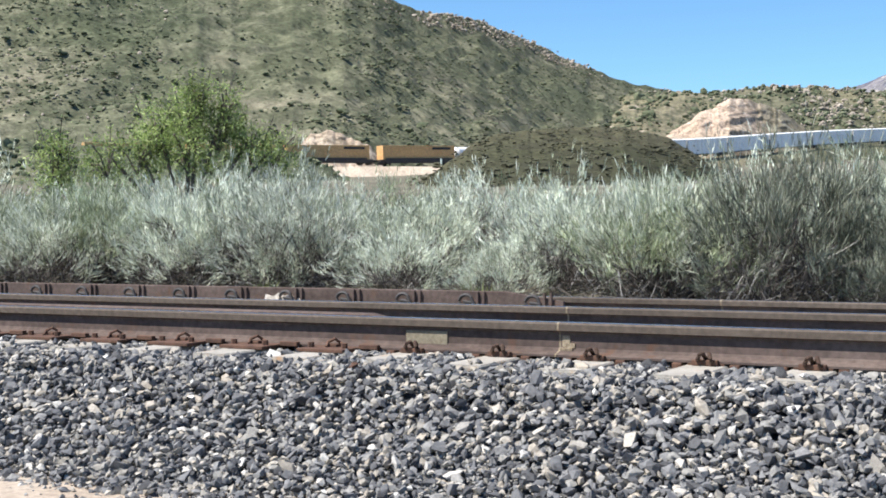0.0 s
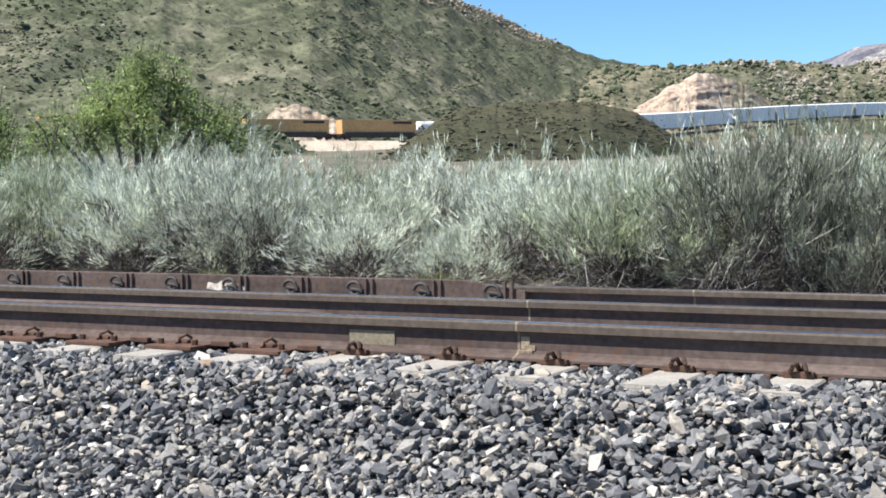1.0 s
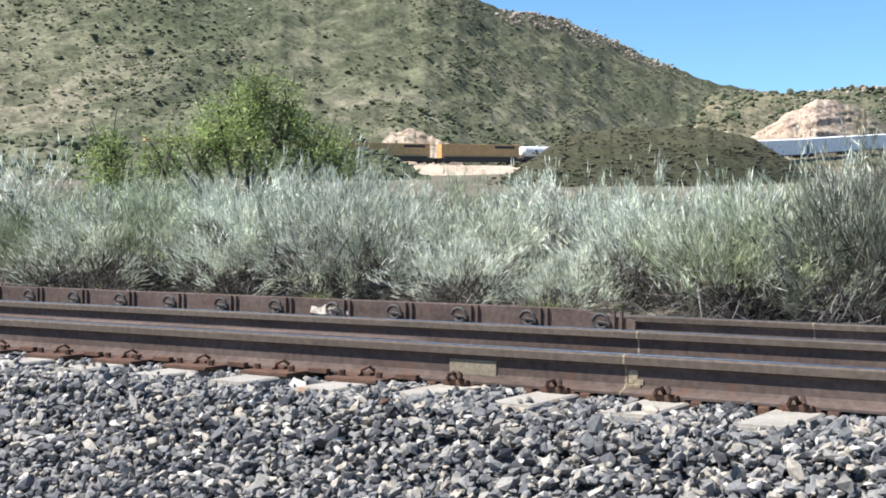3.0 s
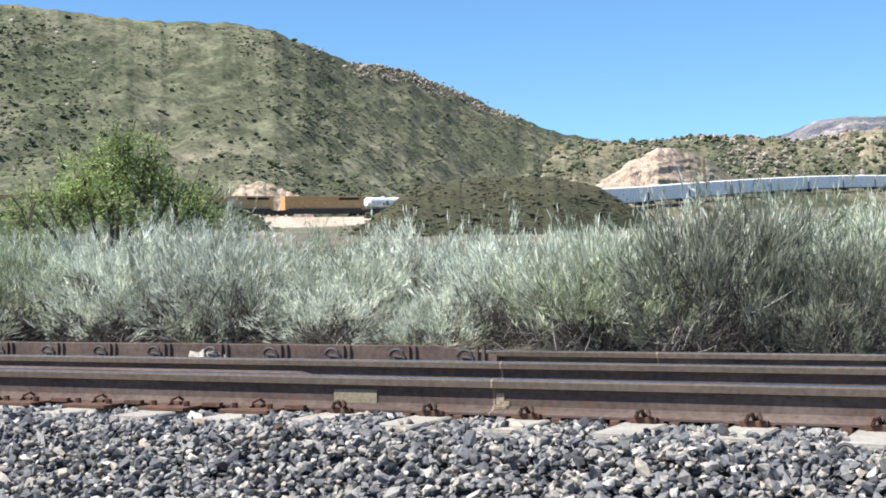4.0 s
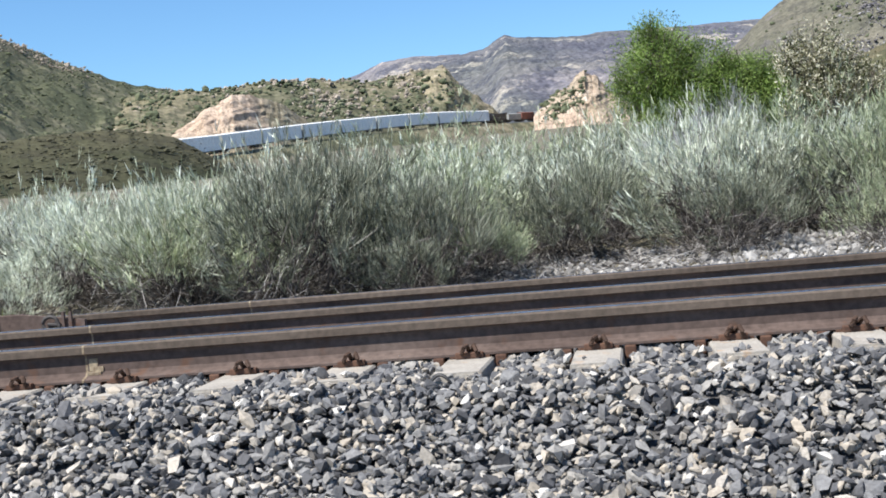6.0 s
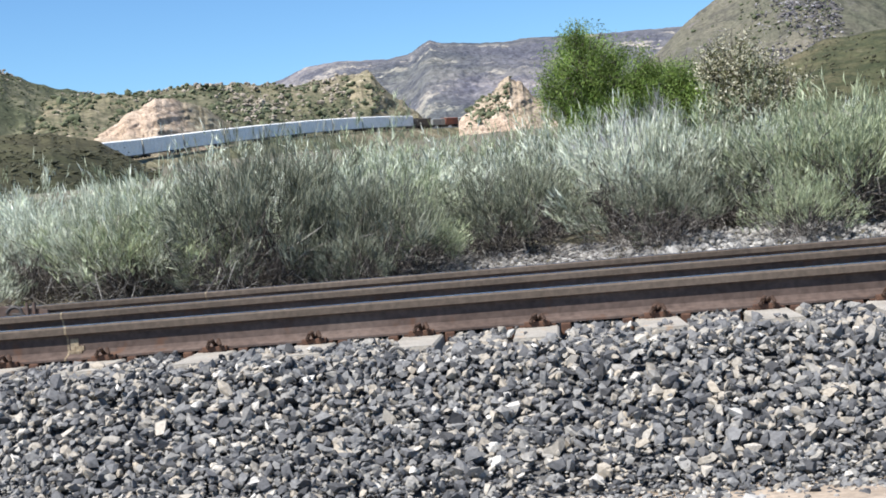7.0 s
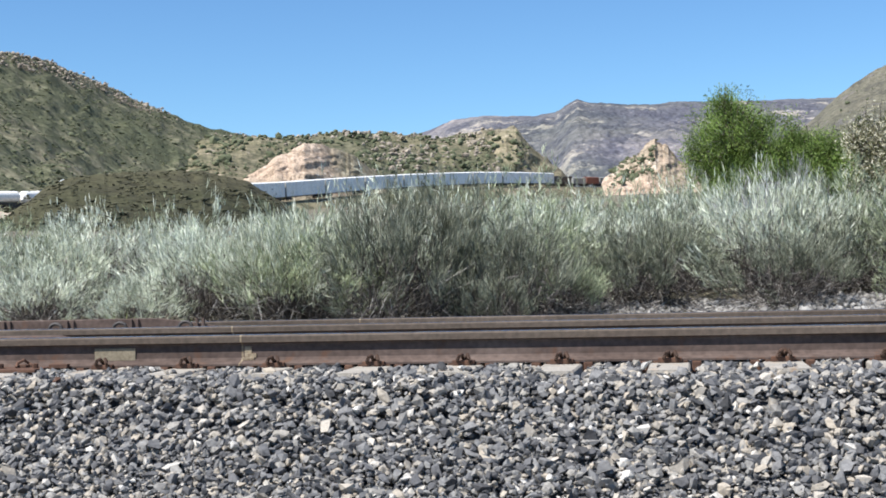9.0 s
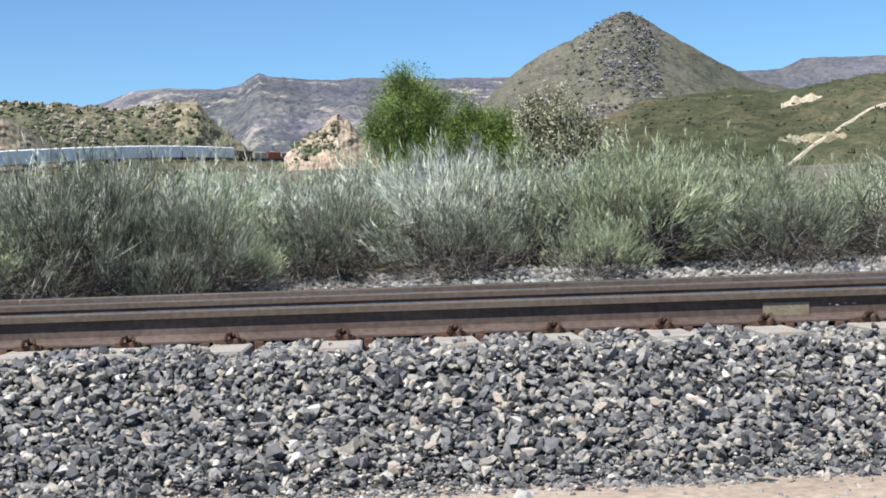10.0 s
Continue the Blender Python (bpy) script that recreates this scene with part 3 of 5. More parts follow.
cone = hill("conical_hill", "conical grassy hill with a grey stony flank", [
    (2.0, 3.6, 870, 700), (3.6, 4.7, 880, 700), (4.4, 5.4, 885, 700), (5.4, 6.25, 890, 700), (6.2, 6.85, 895, 700), (7.0, 7.3, 898, 700), (8.0, 7.72, 900, 700), (8.8, 8.05, 902, 700), (9.5, 8.48, 904, 700), (10.0, 8.72, 905, 700), (10.4, 8.75, 905, 700), (10.9, 8.55, 905, 702),
    (12.0, 7.8, 905, 705), (13.5, 6.85, 905, 710), (14.7, 6.15, 905, 715), (15.4, 5.7, 905, 717), (18, 5.0, 905, 720), (26, 4.5, 905, 720)],
    M_CONE, 81, 0.22, 320, 110, 1.05, rough=0.012)
scatter("cone_brush", "small dark brush on the conical hill", "bushes", cone, 260, 3, 17, 0.02, 0.8, 0.75, M_BRUSH, seed=8, clump=0.5)
scatter("scree_boulder_field", "grey boulders on the conical hill flank", "rocks", cone, 3200, 8.4, 11.7, 0.0, 0.74, 0.46, M_GROCK, flat=(1.2, 1.2, 0.7), seed=9, clump=0.47)
scatter("scree_brush", "dark brush among the boulders", "bushes", cone, 300, 7.6, 11.4, 0.04, 0.7, 0.8, M_BRUSH, seed=19, clump=0.45)
olive = hill("olive_hill", "low olive hill with brush and a sandy scar", [
    (6.5, 2.6, 360, 290), (9.2, 4.4, 365, 290), (11.0, 5.15, 370, 290), (12.7, 5.25, 375, 290), (14.6, 5.4, 380, 292), (16.2, 5.15, 380, 294), (17.6, 5.35, 380, 296), (20, 5.7, 380, 298), (26, 6.2, 385, 300), (36, 5.4, 390, 300)],
    M_OLIVE, 91, 0.30, 300, 80, 0.8, rough=0.02)
scatter("olive_hill_brush", "green brush over the olive hill", "bushes", olive, 2200, 8, 34, 0.0, 0.95, 0.24, M_DKBRUSH, seed=10, clump=0.42)
scar = hill("sandy_scar", "bare sandy scar on the olive hill", [
    (16.5, 4.60, 356, 340), (17.0, 5.02, 358, 341), (17.9, 4.86, 358, 341), (19.2, 4.62, 356, 340), (20.3, 4.25, 354, 339)], M_SAND, 95, 0.5, 120, 30, 0.9, rough=0.06)
low_scar = hill("lower_scar", "tan eroded bank low on the olive hill", [
    (15.9, 2.5, 314, 304), (16.4, 3.2, 316, 305), (17.2, 3.35, 316, 305), (18.3, 3.55, 317, 306), (18.9, 3.3, 317, 306), (19.4, 2.7, 316, 306)], M_TAN, 97, 0.4, 120, 30, 0.9, rough=0.06, craggy=0.25)


def build_dirt_road():
    """A pale track that winds up the olive hill, draped over its face."""
    u = np.linspace(0, 1, 80)
    a = np.interp(u, (0, 0.45, 0.7, 1), (16.4, 18.4, 19.2, 22.0))
    t = np.interp(u, (0, 0.45, 0.7, 1), (1.0, 0.76, 0.62, 0.40))
    w = np.ones(9) / 9
    sides = []
    for k in (-1, 1):
        p = olive(a + k * (0.035 + 0.02 * np.sin(u * 40)), t + k * 0.003)
        p = np.stack([np.convolve(np.pad(p[:, n], 4, "edge"), w, "valid") for n in range(3)], -1)
        sides.append(p + np.array([0, -0.8, 0.35]))
    v = np.vstack(sides + [q + np.array([0, 1.0, -3.0]) for q in sides])
    n = len(u)
    i = np.arange(n - 1)
    q = np.vstack([np.stack([i, i + 1, n + i + 1, n + i], -1), np.stack([2 * n + i, 2 * n + i + 1, i + 1, i], -1), np.stack([n + i, n + i + 1, 3 * n + i + 1, 3 * n + i], -1)])
    tagged(new("dirt_road", mesh("dirt_road", v, q, M_ROAD, True)), "pale winding dirt road on the hill", "road", kind="structure")


build_dirt_road()

# ---- far railway line ----
LINE = np.array([(-60, 243, 12.1), (-45, 247, 12.3), (-34, 258, 12.6), (-28.35, 268, 12.9), (-24, 300, 14.6), (-19.1, 385, 18.6), (-13.9, 460, 25.2), (-12.1, 485, 27.3), (-8.6, 545, 31.4), (-6.24, 600, 33.6), (-4.4, 650, 35.2), (-2.0, 720, 38.6), (0.5, 800, 42)])
_az = np.linspace(LINE[0, 0], LINE[-1, 0], 900)
_d, _z = np.interp(_az, LINE[:, 0], LINE[:, 1]), np.interp(_az, LINE[:, 0], LINE[:, 2])
_w = np.ones(61) / 61
_d = np.convolve(np.pad(_d, 30, "edge"), _w, "valid")
_z = np.convolve(np.pad(_z, 30, "edge"), _w, "valid")
LX, LY = polar(_az, _d)
LINE_S = np.concatenate([[0], np.cumsum(np.hypot(np.diff(LX), np.diff(LY)))])
LINE_S -= np.interp(-28.35, _az, LINE_S)


def on_line(s):
    return Vector((float(np.interp(s, LINE_S, LX)), float(np.interp(s, LINE_S, LY)), float(np.interp(s, LINE_S, _z))))


def build_embankment():
    t = np.stack([np.gradient(LX), np.gradient(LY)], -1)
    t /= np.linalg.norm(t, axis=1)[:, None]
    nx, ny = t[:, 1], -t[:, 0]
    rows = []
    for off, dz in ((16, -9.0), (9, -4.2), (2.6, -0.35), (-2.6, -0.35), (-9, -3.0)):
        wob = (fbm(LINE_S / 7, LINE_S * 0 + off, 5, 4) - 0.5) * (0.25 if abs(off) < 3 else 3.0)
        rows.append(np.stack([LX + nx * (off + wob), LY + ny * (off + wob), _z + dz + wob * 0.3], -1))
    v = np.concatenate(rows)
    n = len(LX)
    i, j = np.meshgrid(np.arange(len(rows) - 1), np.arange(n - 1), indexing="ij")
    q = np.stack([i * n + j, i * n + j + 1, (i + 1) * n + j + 1, (i + 1) * n + j], -1).reshape(-1, 4)
    tagged(new("far_embankment", mesh("far_embankment", v, q[:, ::-1], [M_EMB, M_RIDGE], True, (_az[j.ravel()] > -26).astype(int))), "sandy embankment of the far railway line", "embankment", kind="structure")


build_embankment()
bank_cut = hill("bank_scar", "pale bare scar above the far railway line", [
    (-34.8, 3.1, 284, 268), (-34.0, 3.95, 288, 268), (-33.2, 4.05, 289, 269), (-32.3, 3.75, 289, 270), (-31.6, 3.35, 288, 271), (-31.0, 2.9, 287, 272)], M_CUT, 99, 0.12, 90, 30, 0.7, rough=0.06, craggy=0.6)


def running_gear(car, length, truck_in, tall=0.95):
    """Two trucks of four wheels under a car whose middle is at its origin."""
    for sx in (-1, 1):
        x = sx * (length / 2 - truck_in)
        bm = bmesh.new()
        for y in (-1.0, 1.0):
            box(bm, x - 1.5, x + 1.5, y - 0.12, y + 0.12, 0.35, 0.75)
        box(bm, x - 0.3, x + 0.3, -1.0, 1.0, 0.35, tall)
        truck = part("truck", bm, M_IRON, car)
        for wx in (-0.9, 0.9):
            for y in (-0.78, 0.78):
                part("wheel", cyl(bmesh.new(), (x + wx, y - 0.06, 0.46), (x + wx, y + 0.06, 0.46), 0.46, n=14), M_IRON, truck)
        part("coupler", box(bmesh.new(), sx * length / 2 - 0.1 if sx > 0 else -length / 2 - 0.55, length / 2 + 0.55 if sx > 0 else -length / 2 + 0.1, -0.15, 0.15, 0.75, 1.0), M_IRON, car)


def autorack():
    car = thing("autorack_car", "silver-grey slatted car carrier rail wagon", "rail car", "train of freight cars")
    L = 26.4
    part("frame", box(bmesh.new(), -L / 2, L / 2, -1.4, 1.4, 0.95, 1.3), M_IRON, car)
    bm = bmesh.new()
    box(bm, -L / 2 + 0.2, L / 2 - 0.2, -1.45, 1.45, 1.3, 5.45)
    part("body", bm, M_GALV, car)
    for x in np.arange(-L / 2 + 0.3, L / 2, 2.2):
        for y in (-1.5, 1.5):
            part("post", box(bmesh.new(), x - 0.07, x + 0.07, y - 0.05, y + 0.05, 1.2, 5.5), M_GALV, car)
    bm = bmesh.new()
    extrude(bm, [(-1.5, 5.45), (-1.5, 5.55), (-0.8, 5.82), (0.8, 5.82), (1.5, 5.55), (1.5, 5.45)], -L / 2, L / 2)
    part("roof", bm, M_GALV, car)
    for x in (-L / 2 + 0.1, L / 2 - 0.1):
        part("end_door", box(bmesh.new(), x - 0.12, x + 0.12, -1.4, 1.4, 1.2, 5.4, 0.02), M_GREY, car)
    running_gear(car, L, 3.0)
    return car, L


def container_car():
    car = thing("container_car", "well wagon carrying a faded orange container", "rail car", "train of freight cars")
    L = 17.6
    bm = box(bmesh.new(), -L / 2, L / 2, -1.35, 1.35, 0.6, 1.05)
    for y in (-1.35, 1.35):
        box(bm, -L / 2 + 1.2, L / 2 - 1.2, y - 0.08, y + 0.08, 0.45, 1.35)
    part("well_frame", bm, M_IRON, car)
    box_part = part("container", box(bmesh.new(), -8.1, 8.1, -1.22, 1.22, 1.05, 3.75, 0.03), M_ORANGE, car, "faded orange steel container")
    for x in np.arange(-7.8, 8.0, 0.95):
        for y in (-1.22, 1.22):
            part("wall_rib", box(bmesh.new(), x - 0.2, x + 0.2, y - 0.012, y + 0.012, 1.25, 3.6), M_ORANGE, box_part)
    for x in (-8.05, -5.2, 5.2, 8.05):
        for y in (-1.23, 1.23):
            part("corner_post", box(bmesh.new(), x - 0.09, x + 0.09, y - 0.03, y + 0.03, 1.05, 3.78), M_ORANGE, box_part)
    part("dark_panel", box(bmesh.new(), 3.0, 7.2, -1.27, -1.24, 3.0, 3.45), M_LOCO, box_part)
    running_gear(car, L, 1.3, 0.6)
    return car, L


def tank_car():
    car = thing("tank_car", "white cylindrical tank wagon", "rail car", "train of freight cars")
    L = 10.4
    bm = cyl(bmesh.new(), (-4.7, 0, 2.45), (4.7, 0, 2.45), 1.1, n=24)
    cyl(bm, (4.7, 0, 2.45), (5.15, 0, 2.45), 1.1, 0.6, 24)
    cyl(bm, (-5.15, 0, 2.45), (-4.7, 0, 2.45), 0.6, 1.1, 24)
    tank = part("tank", bm, M_WHITE, car)
    part("dome", cyl(bmesh.new(), (0, 0, 3.4), (0, 0, 3.72), 0.45, n=14), M_WHITE, tank)
    part("frame", box(bmesh.new(), -L / 2, L / 2, -0.9, 0.9, 0.95, 1.3), M_IRON, car)
    running_gear(car, L, 1.8)
    return car, L


def locomotive():
    car = thing("locomotive", "dark diesel locomotive with a narrow hood", "locomotive", "train of freight cars")
    L = 21.0
    part("frame", box(bmesh.new(), -L / 2, L / 2, -1.5, 1.5, 1.1, 1.55, 0.03), M_IRON, car)
    part("hood", box(bmesh.new(), -5.5, 10.0, -1.0, 1.0, 1.55, 4.35, 0.12), M_LOCO, car)
    cab = part("cab", box(bmesh.new(), -8.4, -5.5, -1.5, 1.5, 1.55, 4.6, 0.12), M_LOCO, car)
    part("window", box(bmesh.new(), -7.7, -6.3, -1.53, -1.49, 3.3, 4.0), M_GREY, cab)
    part("nose", box(bmesh.new(), -10.0, -8.4, -0.9, 0.9, 1.55, 3.3, 0.15), M_LOCO, car)
    part("radiator", box(bmesh.new(), 6.8, 9.8, -1.5, 1.5, 3.7, 4.65, 0.05), M_LOCO, car)
    part("fuel_tank", cyl(bmesh.new(), (-2.4, 0, 0.85), (2.4, 0, 0.85), 0.75, n=14), M_IRON, car)
    bm = bmesh.new()
    for y in (-1.45, 1.45):
        tube(bm, [(-5.4, y, 2.5), (10.2, y, 2.5)], 0.03, 5)
        for x in range(-5, 11, 3):
            tube(bm, [(x, y, 1.5), (x, y, 2.5)], 0.025, 5)
    part("handrail", bm, M_GREY, car)
    running_gear(car, L, 3.2)
    return car, L


def box_car(mat, label, tall):
    car = thing("box_car", label, "rail car", "train of freight cars")
    L = 15.6
    part("frame", box(bmesh.new(), -L / 2, L / 2, -1.3, 1.3, 0.95, 1.25), M_IRON, car)
    body = part("body", box(bmesh.new(), -L / 2 + 0.2, L / 2 - 0.2, -1.4, 1.4, 1.25, tall, 0.04), mat, car)
    for x in np.arange(-L / 2 + 0.5, L / 2, 1.3):
        for y in (-1.42, 1.42):
            part("rib", box(bmesh.new(), x - 0.06, x + 0.06, y - 0.05, y + 0.05, 1.25, tall - 0.05), mat, body)
    part("roof", extrude(bmesh.new(), [(-1.5, tall), (0, tall + 0.3), (1.5, tall)], -L / 2 + 0.1, L / 2 - 0.1), mat, body)
    running_gear(car, L, 1.9)
    return car, L


TRAIN = []                     # thing, place of its middle along the line at the start


def build_train():
    s = 1.4
    first, L = container_car()
    for n in range(4):
        TRAIN.append((first if n == 0 else copy_thing(first, Matrix()), s - L / 2 - n * (L + 0.9)))
    first, L = tank_car()
    s = 2.3
    for n in range(3):
        TRAIN.append((first if n == 0 else copy_thing(first, Matrix()), s + L / 2))
        s += L + 0.9
    first, L = autorack()
    stop = float(np.interp(-6.1, _az, LINE_S)) + 9.0
    count = round((stop - s) / (L + 0.9))
    s = stop - count * (L + 0.9)
    for n in range(count):
        TRAIN.append((first if n == 0 else copy_thing(first, Matrix()), s + L / 2))
        s += L + 0.9
    for car, L in (locomotive(), box_car(M_GREY, "grey box wagon behind the locomotive", 3.9), box_car(M_RED, "brown-red box wagon in a freight train", 4.3), box_car(M_GREY, "grey box wagon behind the red one", 4.2)):
        TRAIN.append((car, s + L / 2))
        s += L + 0.9


build_train()

# ---- tracks ----
RAIL = [(-0.076, 0.0), (0.076, 0.0), (0.076, 0.011), (0.02, 0.030), (0.0095, 0.045), (0.0085, 0.115), (0.012, 0.130), (0.039, 0.138), (0.040, 0.172), (0.033, 0.182), (-0.033, 0.182), (-0.040, 0.172), (-0.039, 0.138), (-0.012, 0.130), (-0.0085, 0.115), (-0.0095, 0.045), (-0.02, 0.030), (-0.076, 0.011)]
RAIL_Z = 0.012


def rail(y, z, spans, label, tall=1.0):
    ob = thing("rail", label, "rail", "rails of the near tracks", m=pose(0, y, z))
    ob.scale = (1, 1, tall)
    for x0, x1 in spans:
        length = part("rail_length", extrude(bmesh.new(), RAIL, x0, x1), M_RAIL, ob)
        length.data.materials.append(M_HEAD)
        for face in length.data.polygons:
            face.material_index = int(face.center.z > 0.137 and abs(face.normal.x) < 0.5)
        part("running_surface", extrude(bmesh.new(), [(-0.027, 0.1822), (0.027, 0.1822), (0.024, 0.1835), (-0.024, 0.1835)], x0, x1), M_SHINE, length, "polished running surface")
    return ob


near_rail = rail(0, RAIL_Z, [(-45, -0.087), (-0.075, 60)], "brown weathered steel rail with an insulated joint", 1.045)
second_rail = rail(1.5, 0.012, [(-45, -0.68), (-0.668, 60)], "brown steel rail with a polished top")
third_rail = rail(3.32, -0.022, [(-45, -0.16), (-0.15, 60)], "dull brown steel rail of the outer track")
for ob, x, y in ((near_rail, -0.081, 0), (second_rail, -0.674, 0), (third_rail, -0.155, 0)):
    part("end_post", extrude(bmesh.new(), [(y0 * 1.04, z0 * 1.005) for y0, z0 in RAIL], x - 0.006, x + 0.006), M_GLUE, ob, "tan insulating end post")
for x0, x1, y0, z0, z1 in ((-0.066, -0.018, -0.0135, 0.048, 0.112), (-0.078, 0.0, -0.0245, 0.029, 0.046), (-0.05, 0.012, -0.016, 0.044, 0.07)):
    part("stain", box(bmesh.new(), x0, x1, y0, -0.008, z0, z1, 0.0015), M_GLUE, near_rail, "tan sealant on the joint")
for x0, x1 in ((-1.08, -0.80), (5.09, 5.37)):
    part("paint_patch", box(bmesh.new(), x0, x1, -0.0165, -0.0085, 0.036, 0.112, 0.002), M_PAINT, near_rail, "faded tan painted patch")
for x, w, z in ((5.49, 0.012, 0.098), (5.53, 0.02, 0.092), (5.585, 0.008, 0.1), (5.63, 0.024, 0.097)):
    part("chalk_mark", box(bmesh.new(), x, x + w, -0.0125, -0.0085, z - 0.007, z), M_PAPER, near_rail, "pale unreadable chalk mark")


def build_wing_rail():
    """Raised bar along the inner side of the near rail, planed to a point."""
    ob = thing("wing_rail", "raised brown steel wing rail with a planed end", "rail", "rails of the near tracks")
    bm = bmesh.new()
    prof = [(0.07, 0.03), (0.17, 0.03), (0.17, 0.205), (0.155, 0.214), (0.085, 0.214), (0.07, 0.205)]
    extrude(bm, prof, -45, -1.40)
    tip = [(0.10, 0.03), (0.17, 0.03), (0.17, 0.168), (0.16, 0.172), (0.12, 0.172), (0.10, 0.168)]
    a = [bm.verts.new((-1.40, y, z)) for y, z in prof]
    b = [bm.verts.new((-1.20, y, z)) for y, z in tip]
    for i in range(6):
        bm.faces.new((a[i], a[(i + 1) % 6], b[(i + 1) % 6], b[i]))
    bm.faces.new(b)
    bmesh.ops.recalc_face_normals(bm, faces=bm.faces)
    part("bar", bm, M_RAIL, ob)
    for x in (-1.08, -0.75):
        part("bolt", cyl(bmesh.new(), (x, 0.06, 0.196 if x > -1.2 else 0.208), (x, 0.06, 0.203 if x > -1.2 else 0.222), 0.018, n=6), M_RAIL, ob)


build_wing_rail()


def build_guard_rail():
    """Flat guard plate before the third rail, with rusty spring clips and paired ribs."""
    ob = thing("guard_rail", "brown steel guard plate with rusty spring clips", "guard rail", m=pose(0.235, 0, -0.047))
    y = 3.20
    bm = bmesh.new()
    prof = [(y - 0.02, 0.02), (y + 0.02, 0.02), (y + 0.02, 0.243), (y + 0.012, 0.25), (y - 0.012, 0.25), (y - 0.02, 0.243)]
    extrude(bm, prof, -45, -2.20)
    a = [bm.verts.new((-2.20, p, z)) for p, z in prof]
    b = [bm.verts.new((-1.68, p, min(z, 0.175))) for p, z in prof]
    for i in range(6):
        bm.faces.new((a[i], a[(i + 1) % 6], b[(i + 1) % 6], b[i]))
    bm.faces.new(b)
    bmesh.ops.recalc_face_normals(bm, faces=bm.faces)
    part("plate", bm, M_RAIL, ob)
    for n in range(40):
        x = -1.92 - n * 0.617
        bm = bmesh.new()
        for dx in (0.065, 0.125):
            box(bm, x + dx, x + dx + 0.022, y - 0.045, y - 0.018, 0.03, 0.245, 0.004)
        bracket = part("bracket", bm, M_RAIL, ob)
        bm = bmesh.new()
        tube(bm, [(x + 0.05 + 0.0, y - 0.06, 0.135)] + [(x - 0.02 + 0.062 * math.cos(t), y - 0.06, 0.165 + 0.052 * math.sin(t)) for t in np.linspace(0.7, 5.6, 14)], 0.0155, 7)
        tube(bm, [(x - 0.035, y - 0.075, 0.160), (x + 0.055, y - 0.06, 0.150)], 0.013, 7)
        part("spring_clip", bm, M_IRON, bracket, "rusted spring clip")
    bm = bmesh.new()
    pts = [(-4.52, 0.125), (-4.40, 0.115), (-4.33, 0.12), (-4.24, 0.112), (-4.13, 0.12), (-4.12, 0.15), (-4.19, 0.165), (-4.22, 0.19), (-4.30, 0.175), (-4.36, 0.20), (-4.42, 0.17), (-4.50, 0.185)]
    va = [bm.verts.new((px, y - 0.024 - 0.004 * math.sin(9 * px), pz)) for px, pz in ((a - 0.15, c) for a, c in pts)]
    bm.faces.new(va)
    r = bmesh.ops.extrude_face_region(bm, geom=bm.faces[:])
    for v in (g for g in r["geom"] if isinstance(g, bmesh.types.BMVert)):
        v.co.y -= 0.004
    bmesh.ops.recalc_face_normals(bm, faces=bm.faces)
    part("torn_sheet", bm, M_PAPER, ob, "torn pale sheet stuck to the plate")


build_guard_rail()


def spring_clip(bm, x, y, z):
    """A rail clip bent from round bar, with its looped legs over the rail's foot."""
    pts = [(x - 0.055, y + 0.035, z + 0.03), (x - 0.055, y - 0.02, z + 0.035), (x - 0.05, y - 0.055, z + 0.05), (x - 0.03, y - 0.06, z + 0.085), (x - 0.012, y - 0.035, z + 0.095), (x - 0.008, y + 0.015, z + 0.05)]
    pts += [(x + 0.012, y + 0.03, z + 0.035), (x + 0.03, y + 0.0, z + 0.075), (x + 0.045, y - 0.045, z + 0.095), (x + 0.062, y - 0.06, z + 0.06), (x + 0.06, y - 0.045, z + 0.03), (x + 0.055, y + 0.03, z + 0.025)]
    pts = [(x + (a - x) * 0.66, y + (b - y) * 0.8, z + (c - z) * 0.72) for a, b, c in pts]
    return tube(bm, pts, 0.0115, 7)


